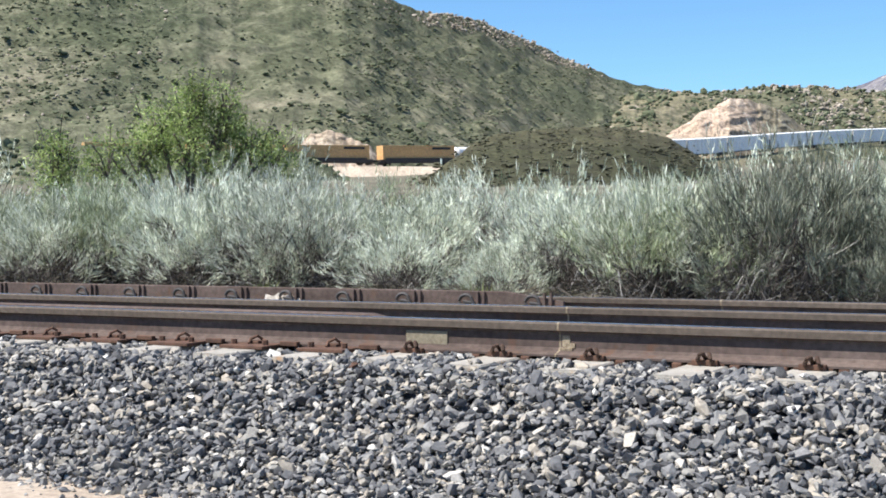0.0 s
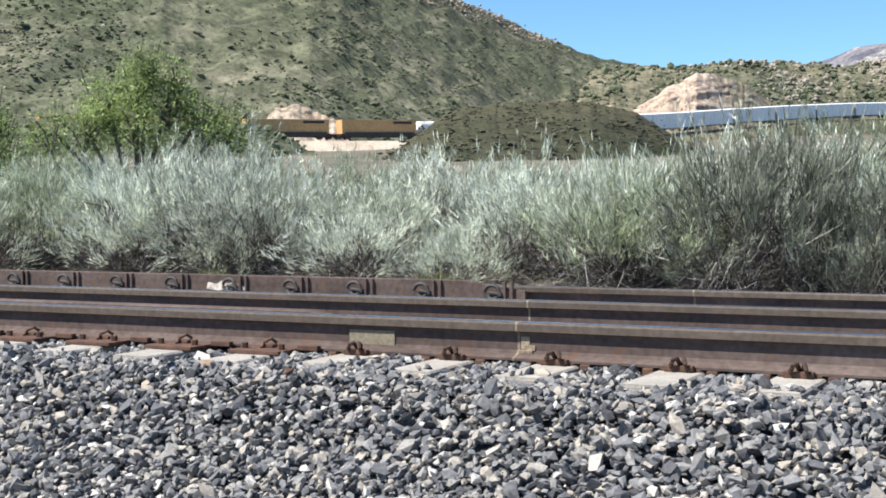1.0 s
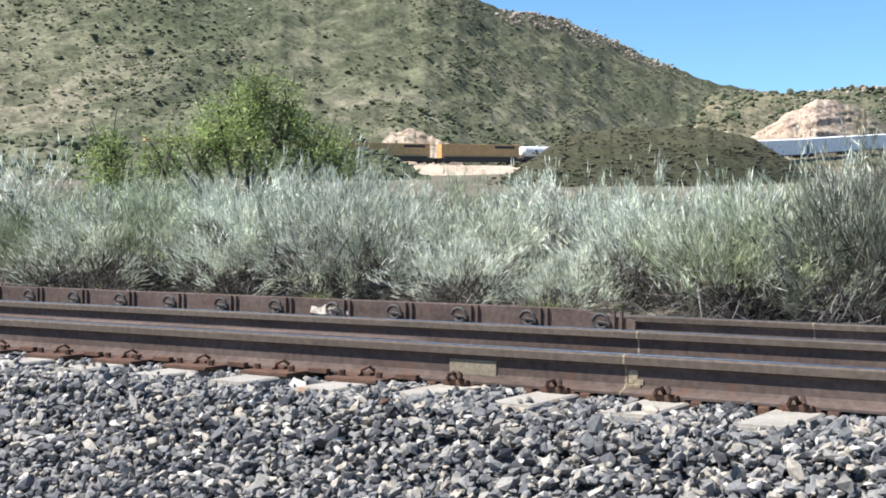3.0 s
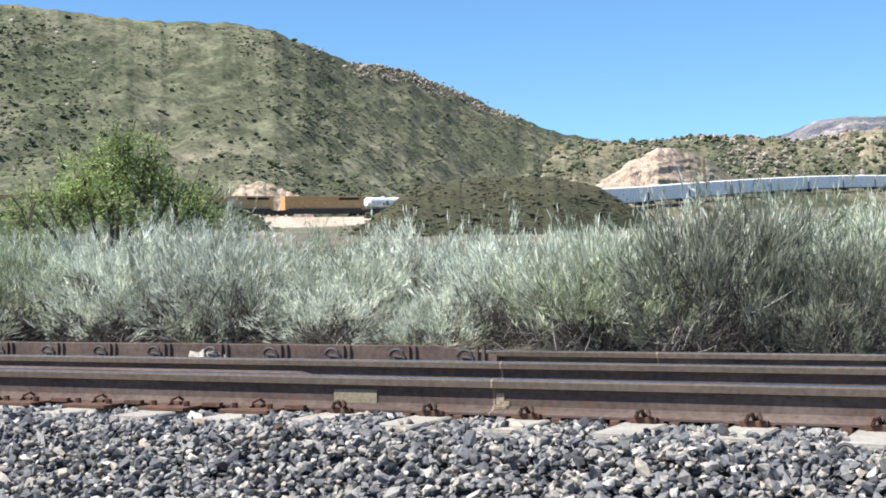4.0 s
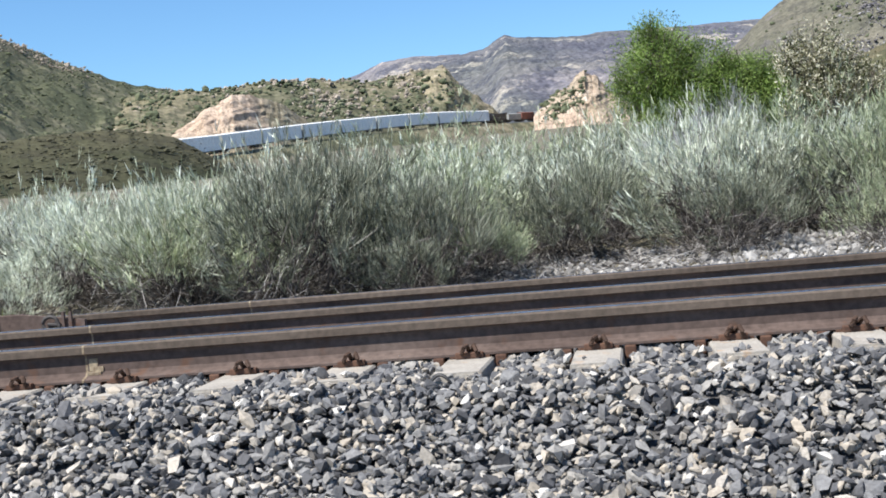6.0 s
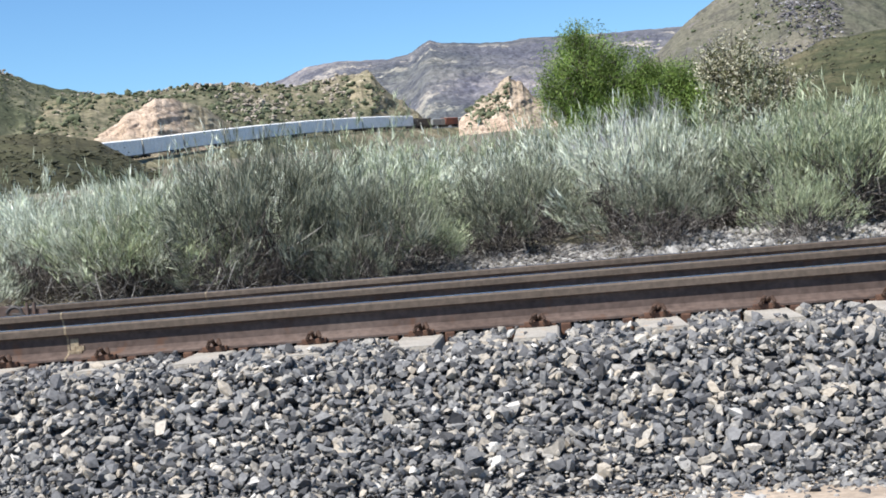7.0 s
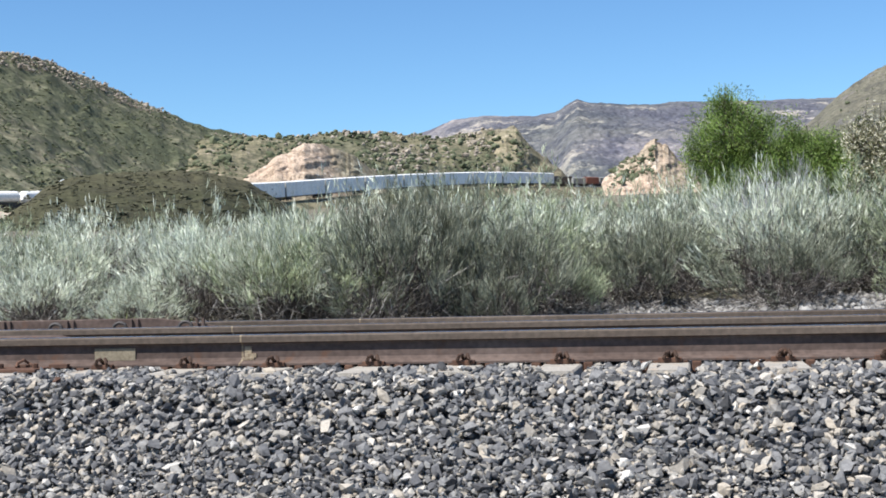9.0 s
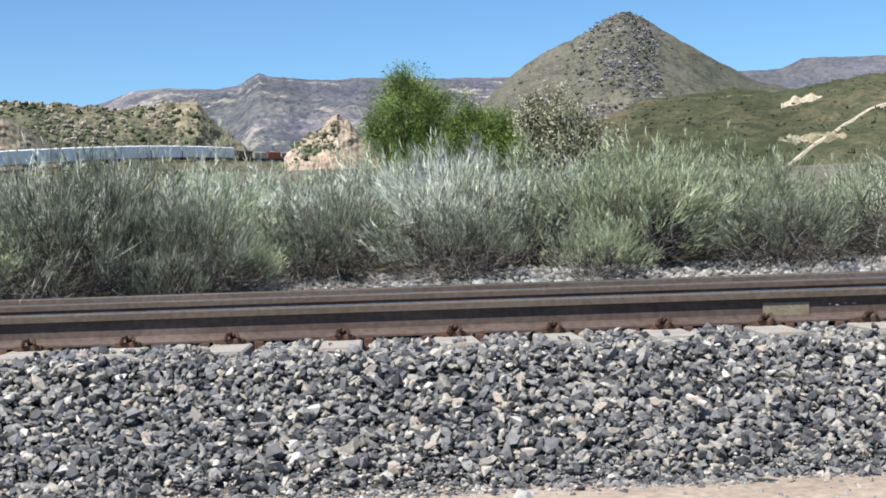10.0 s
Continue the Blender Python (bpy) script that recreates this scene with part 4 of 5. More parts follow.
def tie(x, plated):
    ob = thing("railway_tie", "pale concrete tie under rusty plates" if plated else "pale concrete tie with a rusty rail clip", "railway tie", "ties of the near track", m=pose(x, 0, 0, 0, 0, RNG.normal(0, 0.6)))
    e = RNG.uniform(-0.03, 0.03)
    bm = bmesh.new()
    prof = [(-0.14, -0.2), (0.14, -0.2), (0.118, -0.01), (0.108, 0.0), (-0.108, 0.0), (-0.118, -0.01)]
    a = [bm.verts.new((px, -0.60 + e, pz)) for px, pz in prof]
    b = [bm.verts.new((px, 4.3, pz)) for px, pz in prof]
    for i in range(6):
        bm.faces.new((a[i], a[(i + 1) % 6], b[(i + 1) % 6], b[i]))
    bm.faces.new(a)
    bm.faces.new(b)
    bmesh.ops.recalc_face_normals(bm, faces=bm.faces)
    bmesh.ops.bevel(bm, geom=[ed for ed in bm.edges if abs(ed.verts[0].co.y - ed.verts[1].co.y) < 0.01 and ed.verts[0].co.y < -0.4], offset=0.012, segments=2, affect="EDGES")
    part("concrete_body", bm, M_CONC, ob)
    if plated:
        plate = part("tie_plate", box(bmesh.new(), -0.16, 0.17, -0.30, 0.20, 0.002, 0.022, 0.003), M_RUST, ob, "rusted steel plate")
        bm = bmesh.new()
        box(bm, -0.05, 0.03, -0.15, -0.09, 0.02, 0.04, 0.005)
        tube(bm, [(-0.02, -0.18, 0.025), (-0.03, -0.15, 0.05), (0.0, -0.12, 0.07), (0.02, -0.09, 0.045), (0.05, -0.10, 0.035)], 0.010, 6)
        part("hook_clip", bm, M_RUST, plate, "rusted hook clip")
        for bx in (-0.12, 0.12):
            part("bolt", cyl(bmesh.new(), (bx, -0.20, 0.02), (bx, -0.20, 0.052), 0.02, n=6), M_RUST, plate)
        part("brace", box(bmesh.new(), 0.17, 0.30, -0.12, -0.08, 0.012, 0.04, 0.004), M_RUST, plate)
    else:
        bm = bmesh.new()
        box(bm, -0.07, 0.07, -0.115, -0.075, 0.0, 0.032, 0.006)
        part("shoulder", bm, M_RUST, ob)
        part("rail_pad", box(bmesh.new(), -0.10, 0.10, -0.085, 0.085, 0.001, 0.0115), M_RUST, ob)
        part("rail_clip", spring_clip(bmesh.new(), 0, -0.085, 0.0), M_CLIP, ob, "rusted double spring clip")
    for ax in (-0.16, 0.155):
        part("rail_anchor", box(bmesh.new(), ax - 0.028, ax + 0.028, -0.09, 0.09, -0.055, 0.010, 0.008), M_RUST, ob, "rusted anchor gripping the rail foot")
    return ob


TIE_X = [-0.99, -0.42, 0.15, 0.79, 1.353, 1.952, 2.589, 3.236, 3.82, 4.468, 5.077]
for x in TIE_X + [5.69 + 0.612 * n for n in range(14)]:
    tie(x, False)
for n in range(16):
    tie(-1.52 - 0.578 * n, True)

# ---- ballast ----
def ballast_height(y):
    return np.interp(y, (-2.4, -1.88, -1.10, -0.85, -0.55, -0.3, 4.0, 4.6, 5.4), (-0.62, -0.55, -0.168, -0.074, -0.060, -0.062, -0.06, -0.12, -0.5))


def build_ballast():
    bed = thing("ballast", "grey crushed stone ballast shoulder beside the track", "ballast", kind="stuff")
    ys, xs = np.linspace(-2.6, 5.4, 60), np.linspace(-45, 60, 260)
    Y, X = np.meshgrid(ys, xs, indexing="ij")
    Z = ballast_height(Y) - 0.045 + (fbm(X * 6, Y * 6, 2, 3) - 0.5) * 0.03
    v = np.stack([X, Y, Z], -1).reshape(-1, 3)
    n, k = X.shape
    i, j = np.meshgrid(np.arange(n - 1), np.arange(k - 1), indexing="ij")
    q = np.stack([i * k + j, i * k + j + 1, (i + 1) * k + j + 1, (i + 1) * k + j], -1).reshape(-1, 4)
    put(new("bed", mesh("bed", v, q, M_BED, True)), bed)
    count = 76000
    x = RNG.uniform(-7.5, 9.0, count)
    y = np.concatenate([RNG.uniform(-2.35, 0.02, 62000), RNG.uniform(0.02, 0.7, count - 62000)])
    wave = 0.12 * (fbm(x * 0.9, x * 0, 8, 3) - 0.5) * 2
    keep = RNG.uniform(0, 1, count) < np.interp(y + wave + np.interp(x, (0.6, 1.8, 2.9, 3.3), (0.16, -0.08, -0.17, -0.05)), (-2.12, -1.94, -1.70), (0.01, 0.2, 1.0))
    x, y = x[keep], y[keep]
    tiex = np.array(TIE_X + [5.69 + 0.612 * m for m in range(6)] + [-1.52 - 0.578 * m for m in range(14)])
    gap = np.abs(x[:, None] - tiex[None]).min(1)
    on_tie = (gap < 0.165) & (y > -0.60)
    few = ~on_tie | ((RNG.uniform(0, 1, len(x)) < 0.04) & (y < -0.45))
    x, y, on_tie = x[few], y[few], on_tie[few]
    size = RNG.lognormal(math.log(0.0208), 0.30, len(x)).clip(0.014, 0.045)
    z = ballast_height(y) + RNG.uniform(-0.03, 0.028, len(x)) + wave[keep][few] * 0.2 + np.interp(x, (-1.4, -1.0, 0.5, 0.7), (0.012, 0.035, 0.035, 0.018)) * (y > -1.0)
    z = np.where(on_tie, 0.012, z)
    z = np.where(y > -0.14, np.clip(z + 0.02, -0.05, -0.014), z)
    chips = 22000
    cx, cy = RNG.uniform(-4.5, 6.5, chips), RNG.normal(-1.97, 0.27, chips)
    v, f = lumps(np.stack([cx, cy, ballast_height(cy) + 0.004], -1), RNG.lognormal(math.log(0.011), 0.4, chips), 0.3, (1.3, 1.0, 0.6), cuts=4, tilt=0.3)
    tagged(put(new("chips", mesh("chips", v, f, M_STONE)), bed), kind="stuff")
    pick = np.flatnonzero((x > 2.2) & (x < 3.9) & (y < -1.1) & (y > -1.75) & (z > ballast_height(y) + 0.005))[:300]
    rest = np.setdiff1d(np.arange(len(x)), pick)
    v, f = lumps(np.stack([x, y, z], -1)[rest], size[rest] * 1.15, 0.38, (1.35, 1.05, 0.72), cuts=6, tilt=0.5)
    tagged(put(new("stones", mesh("stones", v, f, M_STONE)), bed), kind="stuff")
    shapes = []
    for m in range(14):
        v, f = lumps(np.zeros((1, 3)), [1.25], 0.38, (1.35, 1.05, 0.75), cuts=6)
        shapes.append(mesh("stone", v, f, M_STONE_OB))
    for m, p in enumerate(pick):
        ob = put(new("stone", shapes[m % 14]), bed)
        ob.matrix_basis = pose(x[p], y[p], z[p], *RNG.uniform(0, 360, 3)) @ Matrix.Scale(float(size[p]), 4)


build_ballast()


def build_gravel():
    n = 13000
    x, y = RNG.uniform(0.2, 11, n), RNG.uniform(4.1, 7.0, n)
    z = ground_height(x, y) + RNG.uniform(-0.01, 0.02, n)
    v, f = lumps(np.stack([x, y, z], -1), RNG.lognormal(math.log(0.026), 0.3, n), 0.28, (1.1, 1, 0.75))
    tagged(new("pale_gravel", mesh("pale_gravel", v, f, M_GRAVEL)), "pale sunlit gravel beside the outer track", "gravel", kind="stuff")
    n = 2600
    x, y = RNG.uniform(-6, 9, n), RNG.uniform(-4.5, -2.0, n)
    z = ground_height(x, y) + 0.002
    v, f = lumps(np.stack([x, y, z], -1), RNG.lognormal(math.log(0.011), 0.5, n), 0.28, (1.1, 1, 0.7))
    tagged(new("pebbles", mesh("pebbles", v, f, M_GRAVEL)), "loose pebbles on the sandy ground", "gravel", kind="stuff")


build_gravel()


def build_litter():
    """Dry fallen twigs and dead grass under and before the hedge."""
    n = 7000
    x, y = RNG.uniform(-9.5, 3.5, n), 4.35 + 2.4 * RNG.uniform(0, 1, n) ** 1.3
    p = np.stack([x, y, ground_height(x, y) + RNG.uniform(0.005, 0.05, n)], -1)
    a = RNG.uniform(0, 2 * np.pi, n)
    way = unit(np.stack([np.cos(a), np.sin(a), RNG.uniform(-0.05, 0.5, n)], -1))
    v, f = blades(p, way, RNG.uniform(0.08, 0.30, n), RNG.uniform(0.004, 0.010, n), RNG.normal(0, 0.04, (n, 3)))
    pale = np.repeat(RNG.uniform(0, 1, n) < 0.35, 5).astype(int)
    tagged(new("fallen_twigs", mesh("fallen_twigs", v, f, [M_TWIG, M_DEADTWIG], index=pale)), "dry fallen twigs and dead grass under the bushes", "litter", kind="stuff")


def build_scrap():
    ob = thing("rubber_scrap", "bent black rubber strip lying on the ballast", "litter", m=pose(1.9, -0.74, -0.03, 0, 0, 12) @ Matrix.Scale(0.6, 4))
    bm = bmesh.new()
    pts = [(-0.12 + 0.24 * t, 0.02 * math.sin(5 * t), 0.115 * math.sin(math.pi * min(1, t * 1.12)) ** 0.8) for t in np.linspace(0.02, 0.9, 14)]
    for k in (-0.02, 0, 0.02):
        tube(bm, [(p[0] * 0.75, p[1] + k, p[2] * 0.6) for p in pts], 0.012, 6)
    part("strip", bm, M_RUBBER, ob)
    ob = thing("pale_stone", "long pale stone on the ballast", "stone", m=pose(4.35, -1.45, -0.245, 14, 20, -38))
    part("stone_body", box(bmesh.new(), -0.055, 0.055, -0.014, 0.014, -0.012, 0.012, 0.006), M_PAPER, ob)
    ob = thing("tan_stone", "rusty tan stone on the ballast", "stone", m=pose(-0.93, -0.84, -0.01))
    v, f = lumps(np.zeros((1, 3)), [0.026], 0.2)
    put(new("stone_body", mesh("stone_body", v, f, M_RUST)), ob)


build_scrap()


# ---- bushes ----
def blades(p0, way, length, width, bend):
    """Tapered curved blades: bases, unit directions, lengths, widths, bend vectors."""
    n = len(p0)
    side = np.cross(way, RNG.normal(size=(n, 3)))
    side /= np.linalg.norm(side, axis=1)[:, None] + 1e-9
    rings = []
    for t, w in ((0.0, 0.7), (0.45, 1.0), (0.8, 0.7)):
        c = p0 + way * (length * t)[:, None] + bend * (t * t)
        rings += [c - side * (width * w / 2)[:, None], c + side * (width * w / 2)[:, None]]
    rings.append(p0 + way * length[:, None] + bend)
    v = np.stack(rings, 1)
    tri = np.array([[0, 1, 3], [0, 3, 2], [2, 3, 5], [2, 5, 4], [4, 5, 6]])
    f = tri[None] + (np.arange(n) * 7)[:, None, None]
    return v.reshape(-1, 3), f.reshape(-1, 3)


def unit(v):
    return v / np.linalg.norm(v, axis=1)[:, None]


def spikes(p, way, length, width, bend):
    """Short tapered spikes of three triangles each."""
    n = len(p)
    side = unit(np.cross(way, RNG.normal(size=(n, 3))))
    mid = p + way * (length * 0.5)[:, None] + bend * 0.25
    h = (width / 2)[:, None]
    v = np.stack([p - side * h * 0.6, p + side * h * 0.6, mid - side * h, mid + side * h, p + way * length[:, None] + bend], 1)
    f = np.array([[0, 1, 3], [0, 3, 2], [2, 3, 4]])[None] + (np.arange(n) * 5)[:, None, None]
    return v.reshape(-1, 3), f.reshape(-1, 3)


def sage_meshes(H, R, mat, lean, plumes=40, per=40, bare=0.5, strands=5):
    """One bush: stems that arch out from the root into a dome of plumes of fine sprigs, a dark tangle of twigs inside
    with inner shade put into its colour, pale twigs drooping at the skirt.
    """
    k = np.arange(plumes)
    a = k * 2.39996 + RNG.normal(0, 0.25, plumes)
    out = np.clip(np.sqrt((k + 0.5) / plumes) + RNG.normal(0, 0.05, plumes), 0, 1)
    lobe = 1 + 0.16 * np.sin(3 * a + RNG.uniform(0, 6)) + 0.10 * np.sin(2 * a + RNG.uniform(0, 6))
    wide, tall = RNG.uniform(0.86, 1.10, plumes) * lobe, RNG.uniform(0.70, 1.10, plumes) * (0.6 + 0.4 * lobe)
    o3 = np.stack([np.cos(a), np.sin(a), np.zeros(plumes)], -1)
    tip = o3 * (R * out * wide)[:, None]
    tip[:, 0] += lean * H * 0.4
    tip[:, 2] = H * (0.20 + 0.66 * np.sqrt(1.0 - 0.95 * out ** 2)) * tall
    root = o3 * (R * 0.16 * out)[:, None]
    mid = root * 0.45 + tip * 0.55 + o3 * (R * 0.20 * out)[:, None]
    mid[:, 2] -= 0.10 * H * out

    def along(i, t):
        t = t[:, None]
        return (1 - t) ** 2 * root[i] + 2 * t * (1 - t) * mid[i] + t * t * tip[i]

    n = plumes * per
    i = np.repeat(k, per)
    t = bare + (1.0 - bare) * RNG.uniform(0, 1, n) ** 0.6
    puff = 0.018 + 0.052 * np.sin(np.pi * np.clip((t - bare) / (1.15 - bare), 0, 1))
    p = along(i, t) + RNG.normal(0, 1, (n, 3)) * puff[:, None]
    p[:, 2] = np.maximum(p[:, 2], 0.05)
    axis = unit(tip - np.array([lean * H * 0.2, 0, H * 0.18]))[i]
    turn = unit(RNG.normal(size=(plumes, 3)))[i] * 0.34
    way = unit(axis * 0.75 + turn + RNG.normal(0, 0.22, (n, 3)) + np.array([lean * 0.5, 0, 0.42]))
    L = RNG.uniform(0.07, 0.19, n) * (0.6 + 0.5 * t)
    w = np.repeat(np.arange(n), strands)
    m = len(w)
    q = p[w] + way[w] * (L[w] * RNG.uniform(0, 0.6, m))[:, None]
    dirs = unit(way[w] + RNG.normal(0, 0.24, (m, 3)))
    v, f = spikes(q, dirs, L[w] * RNG.uniform(0.28, 0.75, m), RNG.uniform(0.0035, 0.0080, m), RNG.normal(0, 0.010, (m, 3)) + np.array([0, 0, 0.020]))
    foliage = mesh("foliage", v, f, mat)

    # inner tangle along and across the stems, coloured near black to deepen the shade
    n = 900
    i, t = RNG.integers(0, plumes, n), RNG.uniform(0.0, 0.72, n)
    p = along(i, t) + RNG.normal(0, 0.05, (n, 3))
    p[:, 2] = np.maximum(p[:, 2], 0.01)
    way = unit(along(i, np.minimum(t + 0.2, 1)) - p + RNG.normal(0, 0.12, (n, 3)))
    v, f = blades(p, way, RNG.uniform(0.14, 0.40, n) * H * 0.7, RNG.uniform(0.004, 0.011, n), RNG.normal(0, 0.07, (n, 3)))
    # drooping twigs round the skirt
    n2 = 180
    ang = RNG.uniform(0, 2 * np.pi, n2)
    p = np.stack([np.cos(ang), np.sin(ang), np.zeros(n2)], -1) * RNG.uniform(0.15, 0.75, n2)[:, None] * R
    p[:, 2] = RNG.uniform(0.05, 0.36, n2) * H
    way = unit(np.stack([np.cos(ang), np.sin(ang), RNG.uniform(-0.1, 0.9, n2)], -1) + RNG.normal(0, 0.35, (n2, 3)))
    bow = RNG.normal(0, 0.07, (n2, 3)) + np.stack([np.cos(ang) * 0.08, np.sin(ang) * 0.08, RNG.uniform(-0.32, 0.10, n2)], -1)
    v2, f2 = blades(p, way, RNG.uniform(0.12, 0.32, n2), RNG.uniform(0.003, 0.006, n2), bow * 1.3)
    v2[:, 2] = np.maximum(v2[:, 2], 0.01)
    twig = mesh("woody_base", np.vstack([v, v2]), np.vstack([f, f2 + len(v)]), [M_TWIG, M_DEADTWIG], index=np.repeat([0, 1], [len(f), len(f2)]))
    return foliage, twig


KINDS = {"silver": (M_SAGE, "silvery grey-green sagebrush with dry woody stems"), "green": (M_SAGEG, "soft green sagebrush with dry woody stems"), "dark": (M_SAGED, "dark grey-green sagebrush with bare woody stems"), "pale": (M_SAGEP, "pale lavender-grey leafless brush with dry stems")}
BUSH_SHAPES = {}
for kind_name, (bush_mat, bush_label) in KINDS.items():
    bare = {"dark": 0.66, "pale": 0.55}.get(kind_name, 0.54)
    BUSH_SHAPES[kind_name + "_far"] = [sage_meshes(1.25, 0.80, bush_mat, RNG.uniform(-0.1, 0.2), 26, 26, bare, 4) for _ in range(3)]
    BUSH_SHAPES[kind_name] = [sage_meshes(1.25, 0.80, bush_mat, RNG.uniform(-0.1, 0.2), bare=bare) for _ in range({"silver": 7, "green": 4, "dark": 4, "pale": 2}[kind_name])]


def bush(kind_name, x, y, tall, wide=1.0, far=False):
    shapes = BUSH_SHAPES[kind_name + "_far"] if far else BUSH_SHAPES[kind_name]
    leaf, twig = shapes[RNG.integers(0, len(shapes))]
    m = pose(x, y, float(ground_height(np.array(x), np.array(y))) - 0.03, 0, 0, RNG.uniform(-40, 40))
    ob = thing("sagebrush", KINDS[kind_name][1], "bush", "sagebrush hedge along the track", m=m)
    ob.scale = (tall / 1.25 * wide, tall / 1.25 * wide, tall / 1.25)
    put(new("foliage", leaf), ob)
    put(new("woody_base", twig), ob)


def build_bushes():
    # rows of loose domes, each row taller than the one before it
    for row, (dy, tall, step) in enumerate(((0.0, 0.98, 1.7), (1.0, 1.16, 1.5), (2.2, 1.26, 1.25), (3.7, 1.36, 1.3), (5.7, 1.46, 1.35), (8.4, 1.55, 1.5))):
        x = -16.0 + 0.6 * (row % 2)
        while x < 11:
            base = 5.45 if x < 0.3 else (6.15 if x < 1.8 else (6.6 if x < 3.4 else 6.1))
            k = RNG.choice(["silver", "silver", "silver", "green", "dark"]) if row < 2 else RNG.choice(["silver", "silver", "green"])
            if x > 1.5 and row > 2:
                k = RNG.choice(["silver", "green", "green", "dark"])
            if x > 1.5 and row < 3:
                k = RNG.choice(["silver", "green", "green", "dark", "dark"])
            if x > 3.2 and row < 2:
                k = RNG.choice(["silver", "green", "dark", "dark"])
            if x < -0.6 or (x < 1.5 and row > 0):
                k = RNG.choice(["silver", "silver", "silver", "green"])
            if not (row == 0 and -0.9 < x < 0.8) and not (row > 3 and RNG.uniform() < 0.1):
                big_one = RNG.uniform(0.74, 1.24) * (0.94 if 0.2 < x < 2.4 else 1.0) * (1.1 if x < -8 else (0.90 if -8.0 < x < -2.0 or x > 5.5 else 1.0))
                if row > 2 and -11.0 < x < -2.0:      # lower bushes leave the far line open to view
                    big_one = min(big_one, 0.92)
                bush(k, x, base + dy + RNG.uniform(-0.3, 0.3), tall * big_one, RNG.uniform(1.05, 1.4), row > 1)
            x += step * RNG.uniform(0.7, 1.25)
    bush("dark", -0.3, 5.05, 1.66, 0.80)
    bush("dark", 0.15, 5.45, 1.66, 0.66)
    bush("dark", 0.95, 5.3, 1.20, 0.8)
    bush("dark", 0.75, 5.1, 0.75, 0.9)
    bush("silver", -1.35, 5.3, 1.34, 0.8)
    bush("silver", 0.55, 5.7, 1.2, 0.8)
    bush("dark", 2.3, 6.7, 1.2, 0.9)
    bush("green", 1.35, 5.8, 0.80, 1.0)
    bush("pale", 3.4, 8.1, 1.35, 0.7)
    bush("pale", 4.15, 11.9, 1.6, 0.55)
    for k, x, y, tall, wide in (("silver", -2.5, 5.9, 1.3, 1.0), ("silver", -5.9, 5.8, 1.58, 1.0), ("silver", -7.3, 6.0, 1.55, 1.0), ("green", -9.0, 6.0, 1.5, 1.0), ("silver", 3.5, 7.1, 1.5, 1.0), ("green", 5.6, 6.9, 1.5, 1.15)):
        bush(k, x, y, tall, wide)
    for x, y, tall in ((0.3, 9.6, 1.3), (0.9, 10.3, 1.32), (1.5, 9.7, 1.28), (2.1, 10.4, 1.36), (2.6, 9.6, 1.3), (-0.4, 10.2, 1.25), (1.2, 8.6, 1.2), (2.0, 8.4, 1.22)):
        bush("silver", x, y, tall, 1.25, True)


build_bushes()
build_litter()


def build_tufts():
    for x, y, h in ((-3.05, 4.75, 0.32), (-2.3, 4.7, 0.22), (0.25, 4.7, 0.2), (-1.2, 4.7, 0.14), (-5.6, 4.8, 0.3)):
        n = 220
        p = np.stack([RNG.normal(0, 0.10, n), RNG.normal(0, 0.08, n), np.zeros(n)], -1)
        way = unit(np.stack([RNG.normal(0, 0.45, n), RNG.normal(0, 0.45, n), np.ones(n)], -1))
        v, f = blades(p, way, RNG.uniform(0.5, 1.0, n) * h, RNG.uniform(0.006, 0.012, n), RNG.normal(0, 0.03, (n, 3)))
        ob = thing("grass_tuft", "fresh yellow-green plant at the foot of the bushes", "plant", "green tufts", m=pose(x, y, float(ground_height(np.array(x), np.array(y))) - 0.01))
        put(new("leaves", mesh("leaves", v, f, M_GRASS)), ob)


build_tufts()


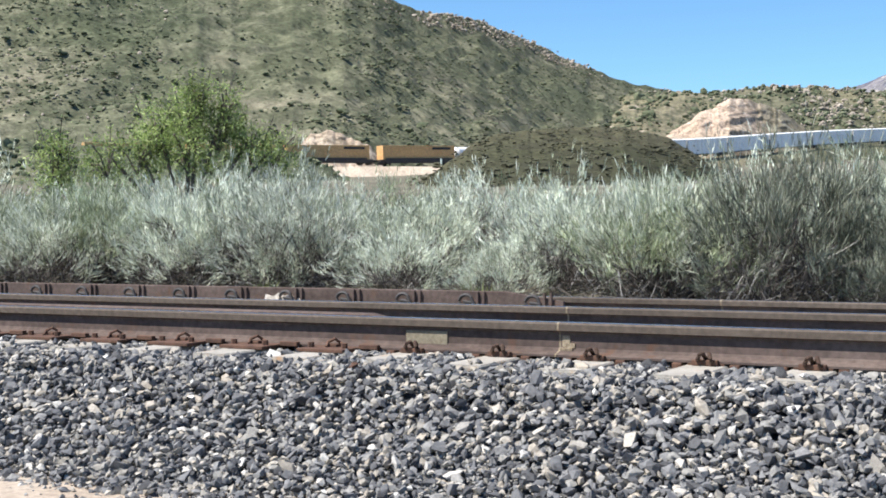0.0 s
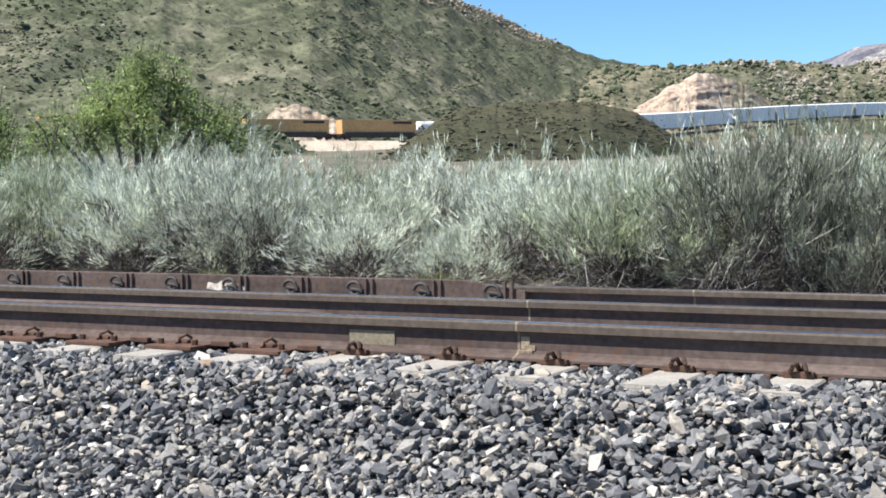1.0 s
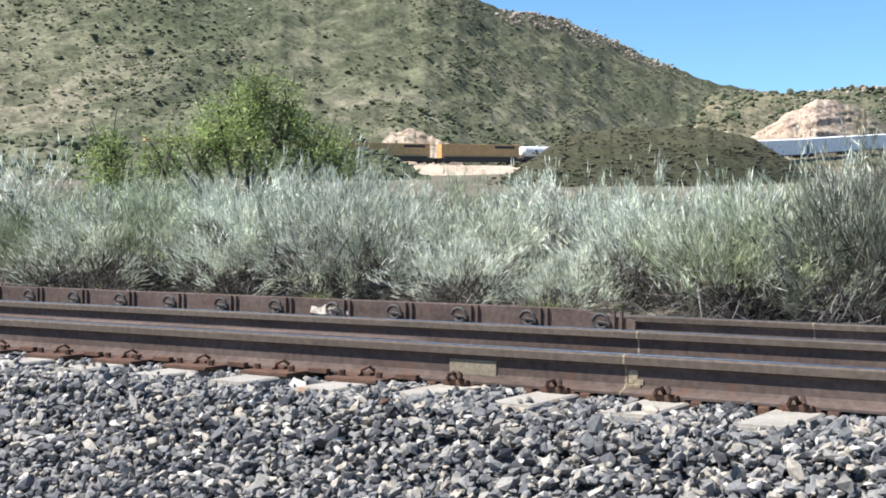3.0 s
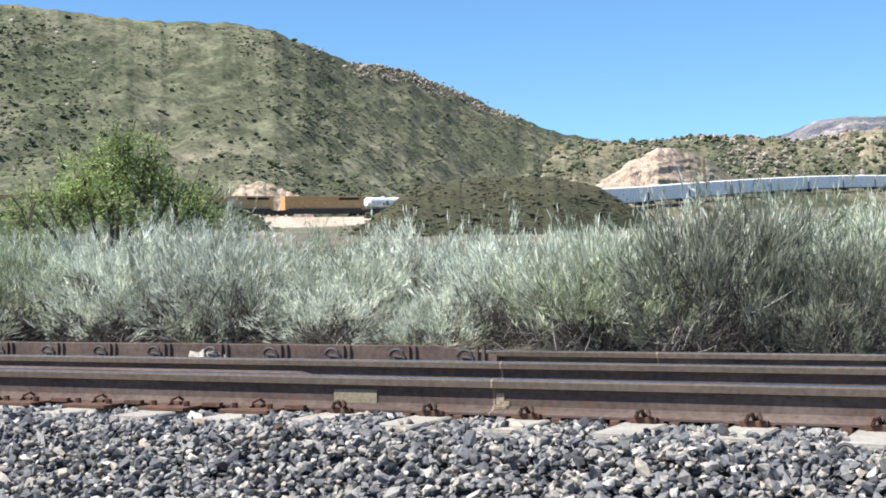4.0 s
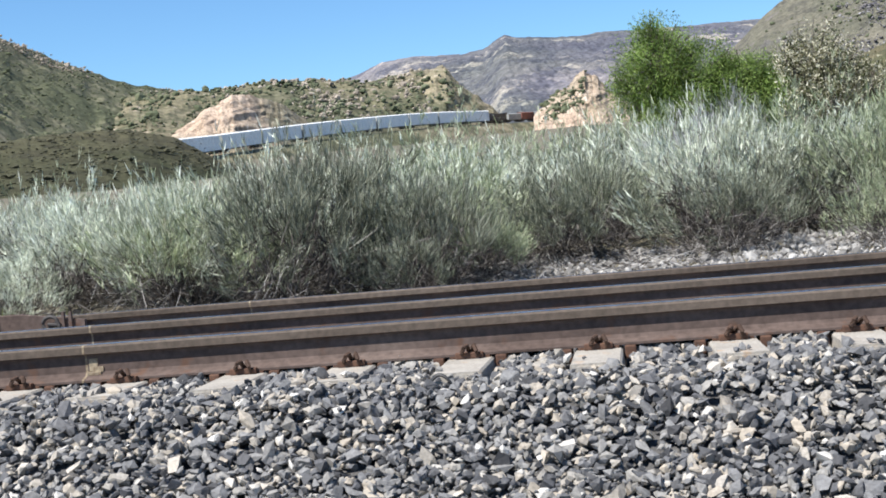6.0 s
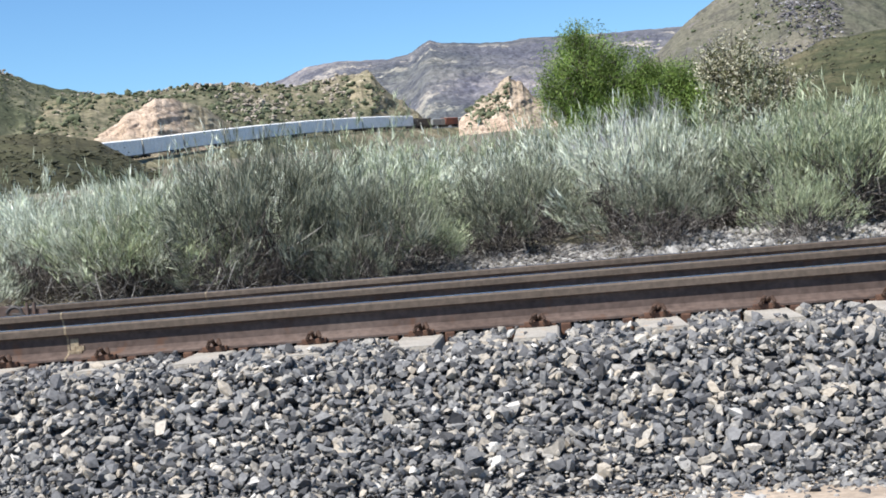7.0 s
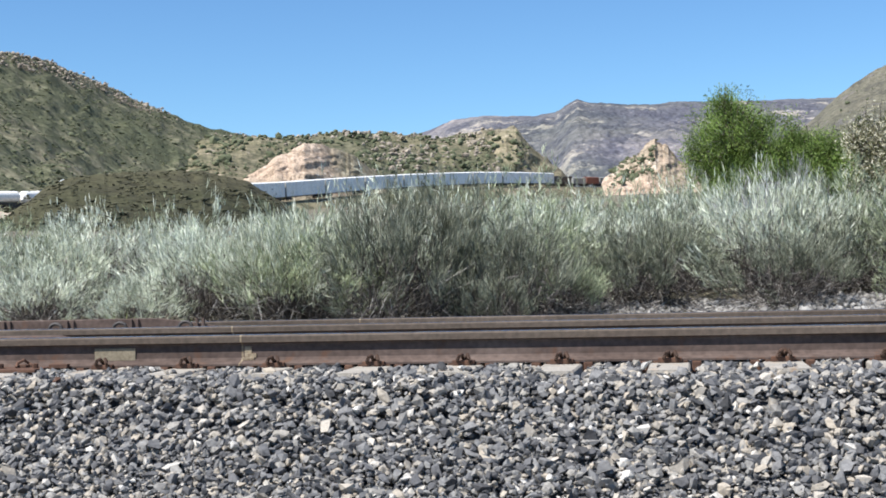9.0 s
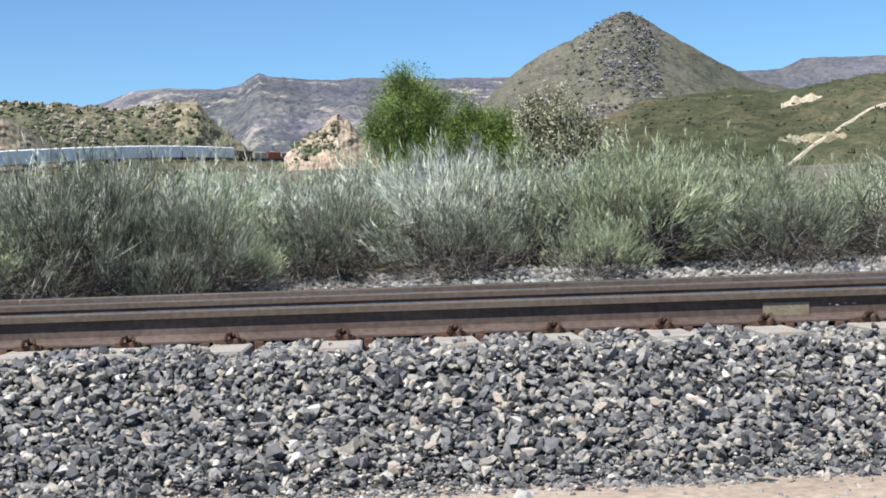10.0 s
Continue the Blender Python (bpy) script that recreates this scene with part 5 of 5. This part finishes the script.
# ---- trees ----
def tree(name, label, category, az, dist, crowns, leaf_mat, leaves, leaf_size, droop=0.2, twigs=120):
    """crowns: rows of azimuth, elevation of the middle, half width and half height in metres. Trunks and limbs reach into every crown."""
    bx, by = polar(az, dist)
    bz = float(ground_height(np.array(bx), np.array(by)))
    ob = thing(name, label, category, m=pose(bx, by, bz - 0.05))
    bm = bmesh.new()
    V, F, base = [], [], 0
    tv, tf, tbase = [], [], 0
    total = sum(c[2] * c[3] for c in crowns)
    for ca, ce, rx, rz in crowns:
        cx, cy = polar(ca, dist)
        c = np.array([cx - bx, cy - by, OZ + dist * math.tan(radians(ce)) - bz])
        tube(bm, [(0.1 * RNG.normal(), 0.1 * RNG.normal(), 0), (c[0] * 0.35, c[1] * 0.35, c[2] * 0.45), (c[0] * 0.9, c[1], c[2])], 0.03, 7)
        n = int(leaves * rx * rz / total)
        k = max(24, n // 55)
        d = unit(RNG.normal(size=(k, 3))) * (RNG.uniform(0.25, 1.0, (k, 1)) ** 0.45) * np.array([rx, rx * 0.8, rz]) * RNG.uniform(0.78, 1.2, (k, 1))
        mid = c + d
        for q in mid[: max(10, k // 4)]:
            tube(bm, [tuple(c * [1, 1, 0.8]), tuple((c + q) / 2 + [0, 0, -0.05]), tuple(q)], 0.014, 5)
        w = RNG.integers(0, k, n)
        p = mid[w] + RNG.normal(0, 0.115, (n, 3))
        way = unit(RNG.normal(size=(n, 3)) + np.array([0, 0, -droop]))
        side = unit(np.cross(way, RNG.normal(size=(n, 3))))
        L = leaf_size * RNG.uniform(0.6, 1.3, n)[:, None]
        q4 = np.stack([p, p + way * L * 0.5 + side * L * 0.14, p + way * L, p + way * L * 0.5 - side * L * 0.14], 1)
        V.append(q4.reshape(-1, 3))
        F.append(np.arange(n * 4).reshape(-1, 4) + base)
        base += n * 4
        m = max(6, int(twigs * rx * rz / total))
        p = c + unit(RNG.normal(size=(m, 3))) * np.array([rx, rx, rz]) * 0.75
        v2, f2 = blades(p, unit(p - c + np.array([0, 0, 0.5])), RNG.uniform(0.2, 0.5, m), np.full(m, 0.012), RNG.normal(0, 0.05, (m, 3)))
        tv.append(v2)
        tf.append(f2 + tbase)
        tbase += len(v2)
    part("trunk", bm, M_BARK, ob)
    put(new("crown", mesh("crown", np.vstack(V), np.vstack(F), leaf_mat)), ob)
    tagged(put(new("bare_wood", mesh("bare_wood", np.vstack(tv), np.vstack(tf), M_TWIG)), ob), kind="stuff")


tree("willow", "bright green bushy willow tree behind the sagebrush", "tree", 2.2, 28, [(1.1, 5.1, 0.85, 0.8), (0.2, 4.0, 0.55, 0.6), (2.7, 4.3, 0.9, 0.75), (4.3, 4.05, 0.7, 0.5), (3.4, 3.2, 1.2, 0.5), (5.4, 3.4, 0.55, 0.4), (5.7, 2.6, 0.6, 0.4), (1.3, 3.0, 0.8, 0.5), (0.9, 6.2, 0.35, 0.3), (5.0, 4.3, 0.5, 0.35), (6.2, 3.3, 0.5, 0.4), (6.5, 2.4, 0.55, 0.4)], M_WILLOW, 84000, 0.062, 0.3)
tree("flowering_shrub", "tall twiggy shrub covered in cream blossom", "shrub", 7.6, 25, [(7.3, 4.6, 0.42, 0.5), (6.4, 4.5, 0.35, 0.35), (8.2, 4.1, 0.45, 0.4), (7.6, 3.4, 0.6, 0.35), (9.4, 3.5, 0.4, 0.25), (7.3, 2.5, 0.6, 0.4), (8.6, 2.7, 0.5, 0.35)], M_BLOOM, 23000, 0.066, 0.0, 260)
tree("green_shrub_tree", "loose yellow-green shrub tree behind the sagebrush", "tree", -39, 22, [(-38.9, 5.0, 0.45, 0.42), (-40.2, 4.3, 0.42, 0.36), (-37.7, 4.3, 0.42, 0.38), (-36.4, 3.7, 0.34, 0.28), (-41.0, 3.1, 0.36, 0.3), (-39, 3.4, 0.85, 0.38), (-38.4, 5.8, 0.26, 0.24), (-35.4, 3.3, 0.4, 0.35), (-42.2, 3.0, 0.35, 0.4), (-37.4, 5.3, 0.2, 0.3)], M_TREE, 10500, 0.08, 0.1, 70)
tree("small_green_shrub", "small green leafy shrub behind the sagebrush", "shrub", -44.3, 20, [(-44.3, 3.1, 0.26, 0.28), (-44.2, 2.2, 0.3, 0.25)], M_TREE, 2200, 0.07, 0.1, 60)


def motions():
    """The freight train creeps along the far line."""
    for car, s0 in TRAIN:
        rows = []
        for t in (0.0, 2.5, 5.0, 7.5, 10.0):
            s = s0 - 1.35 * t
            p, q = on_line(s), on_line(s + 4) - on_line(s - 4)
            rows.append((t, pose(p.x, p.y, p.z, 0, -math.degrees(math.atan2(q.z, math.hypot(q.x, q.y))), math.degrees(math.atan2(q.y, q.x)))))
        walk(car, rows)


motions()
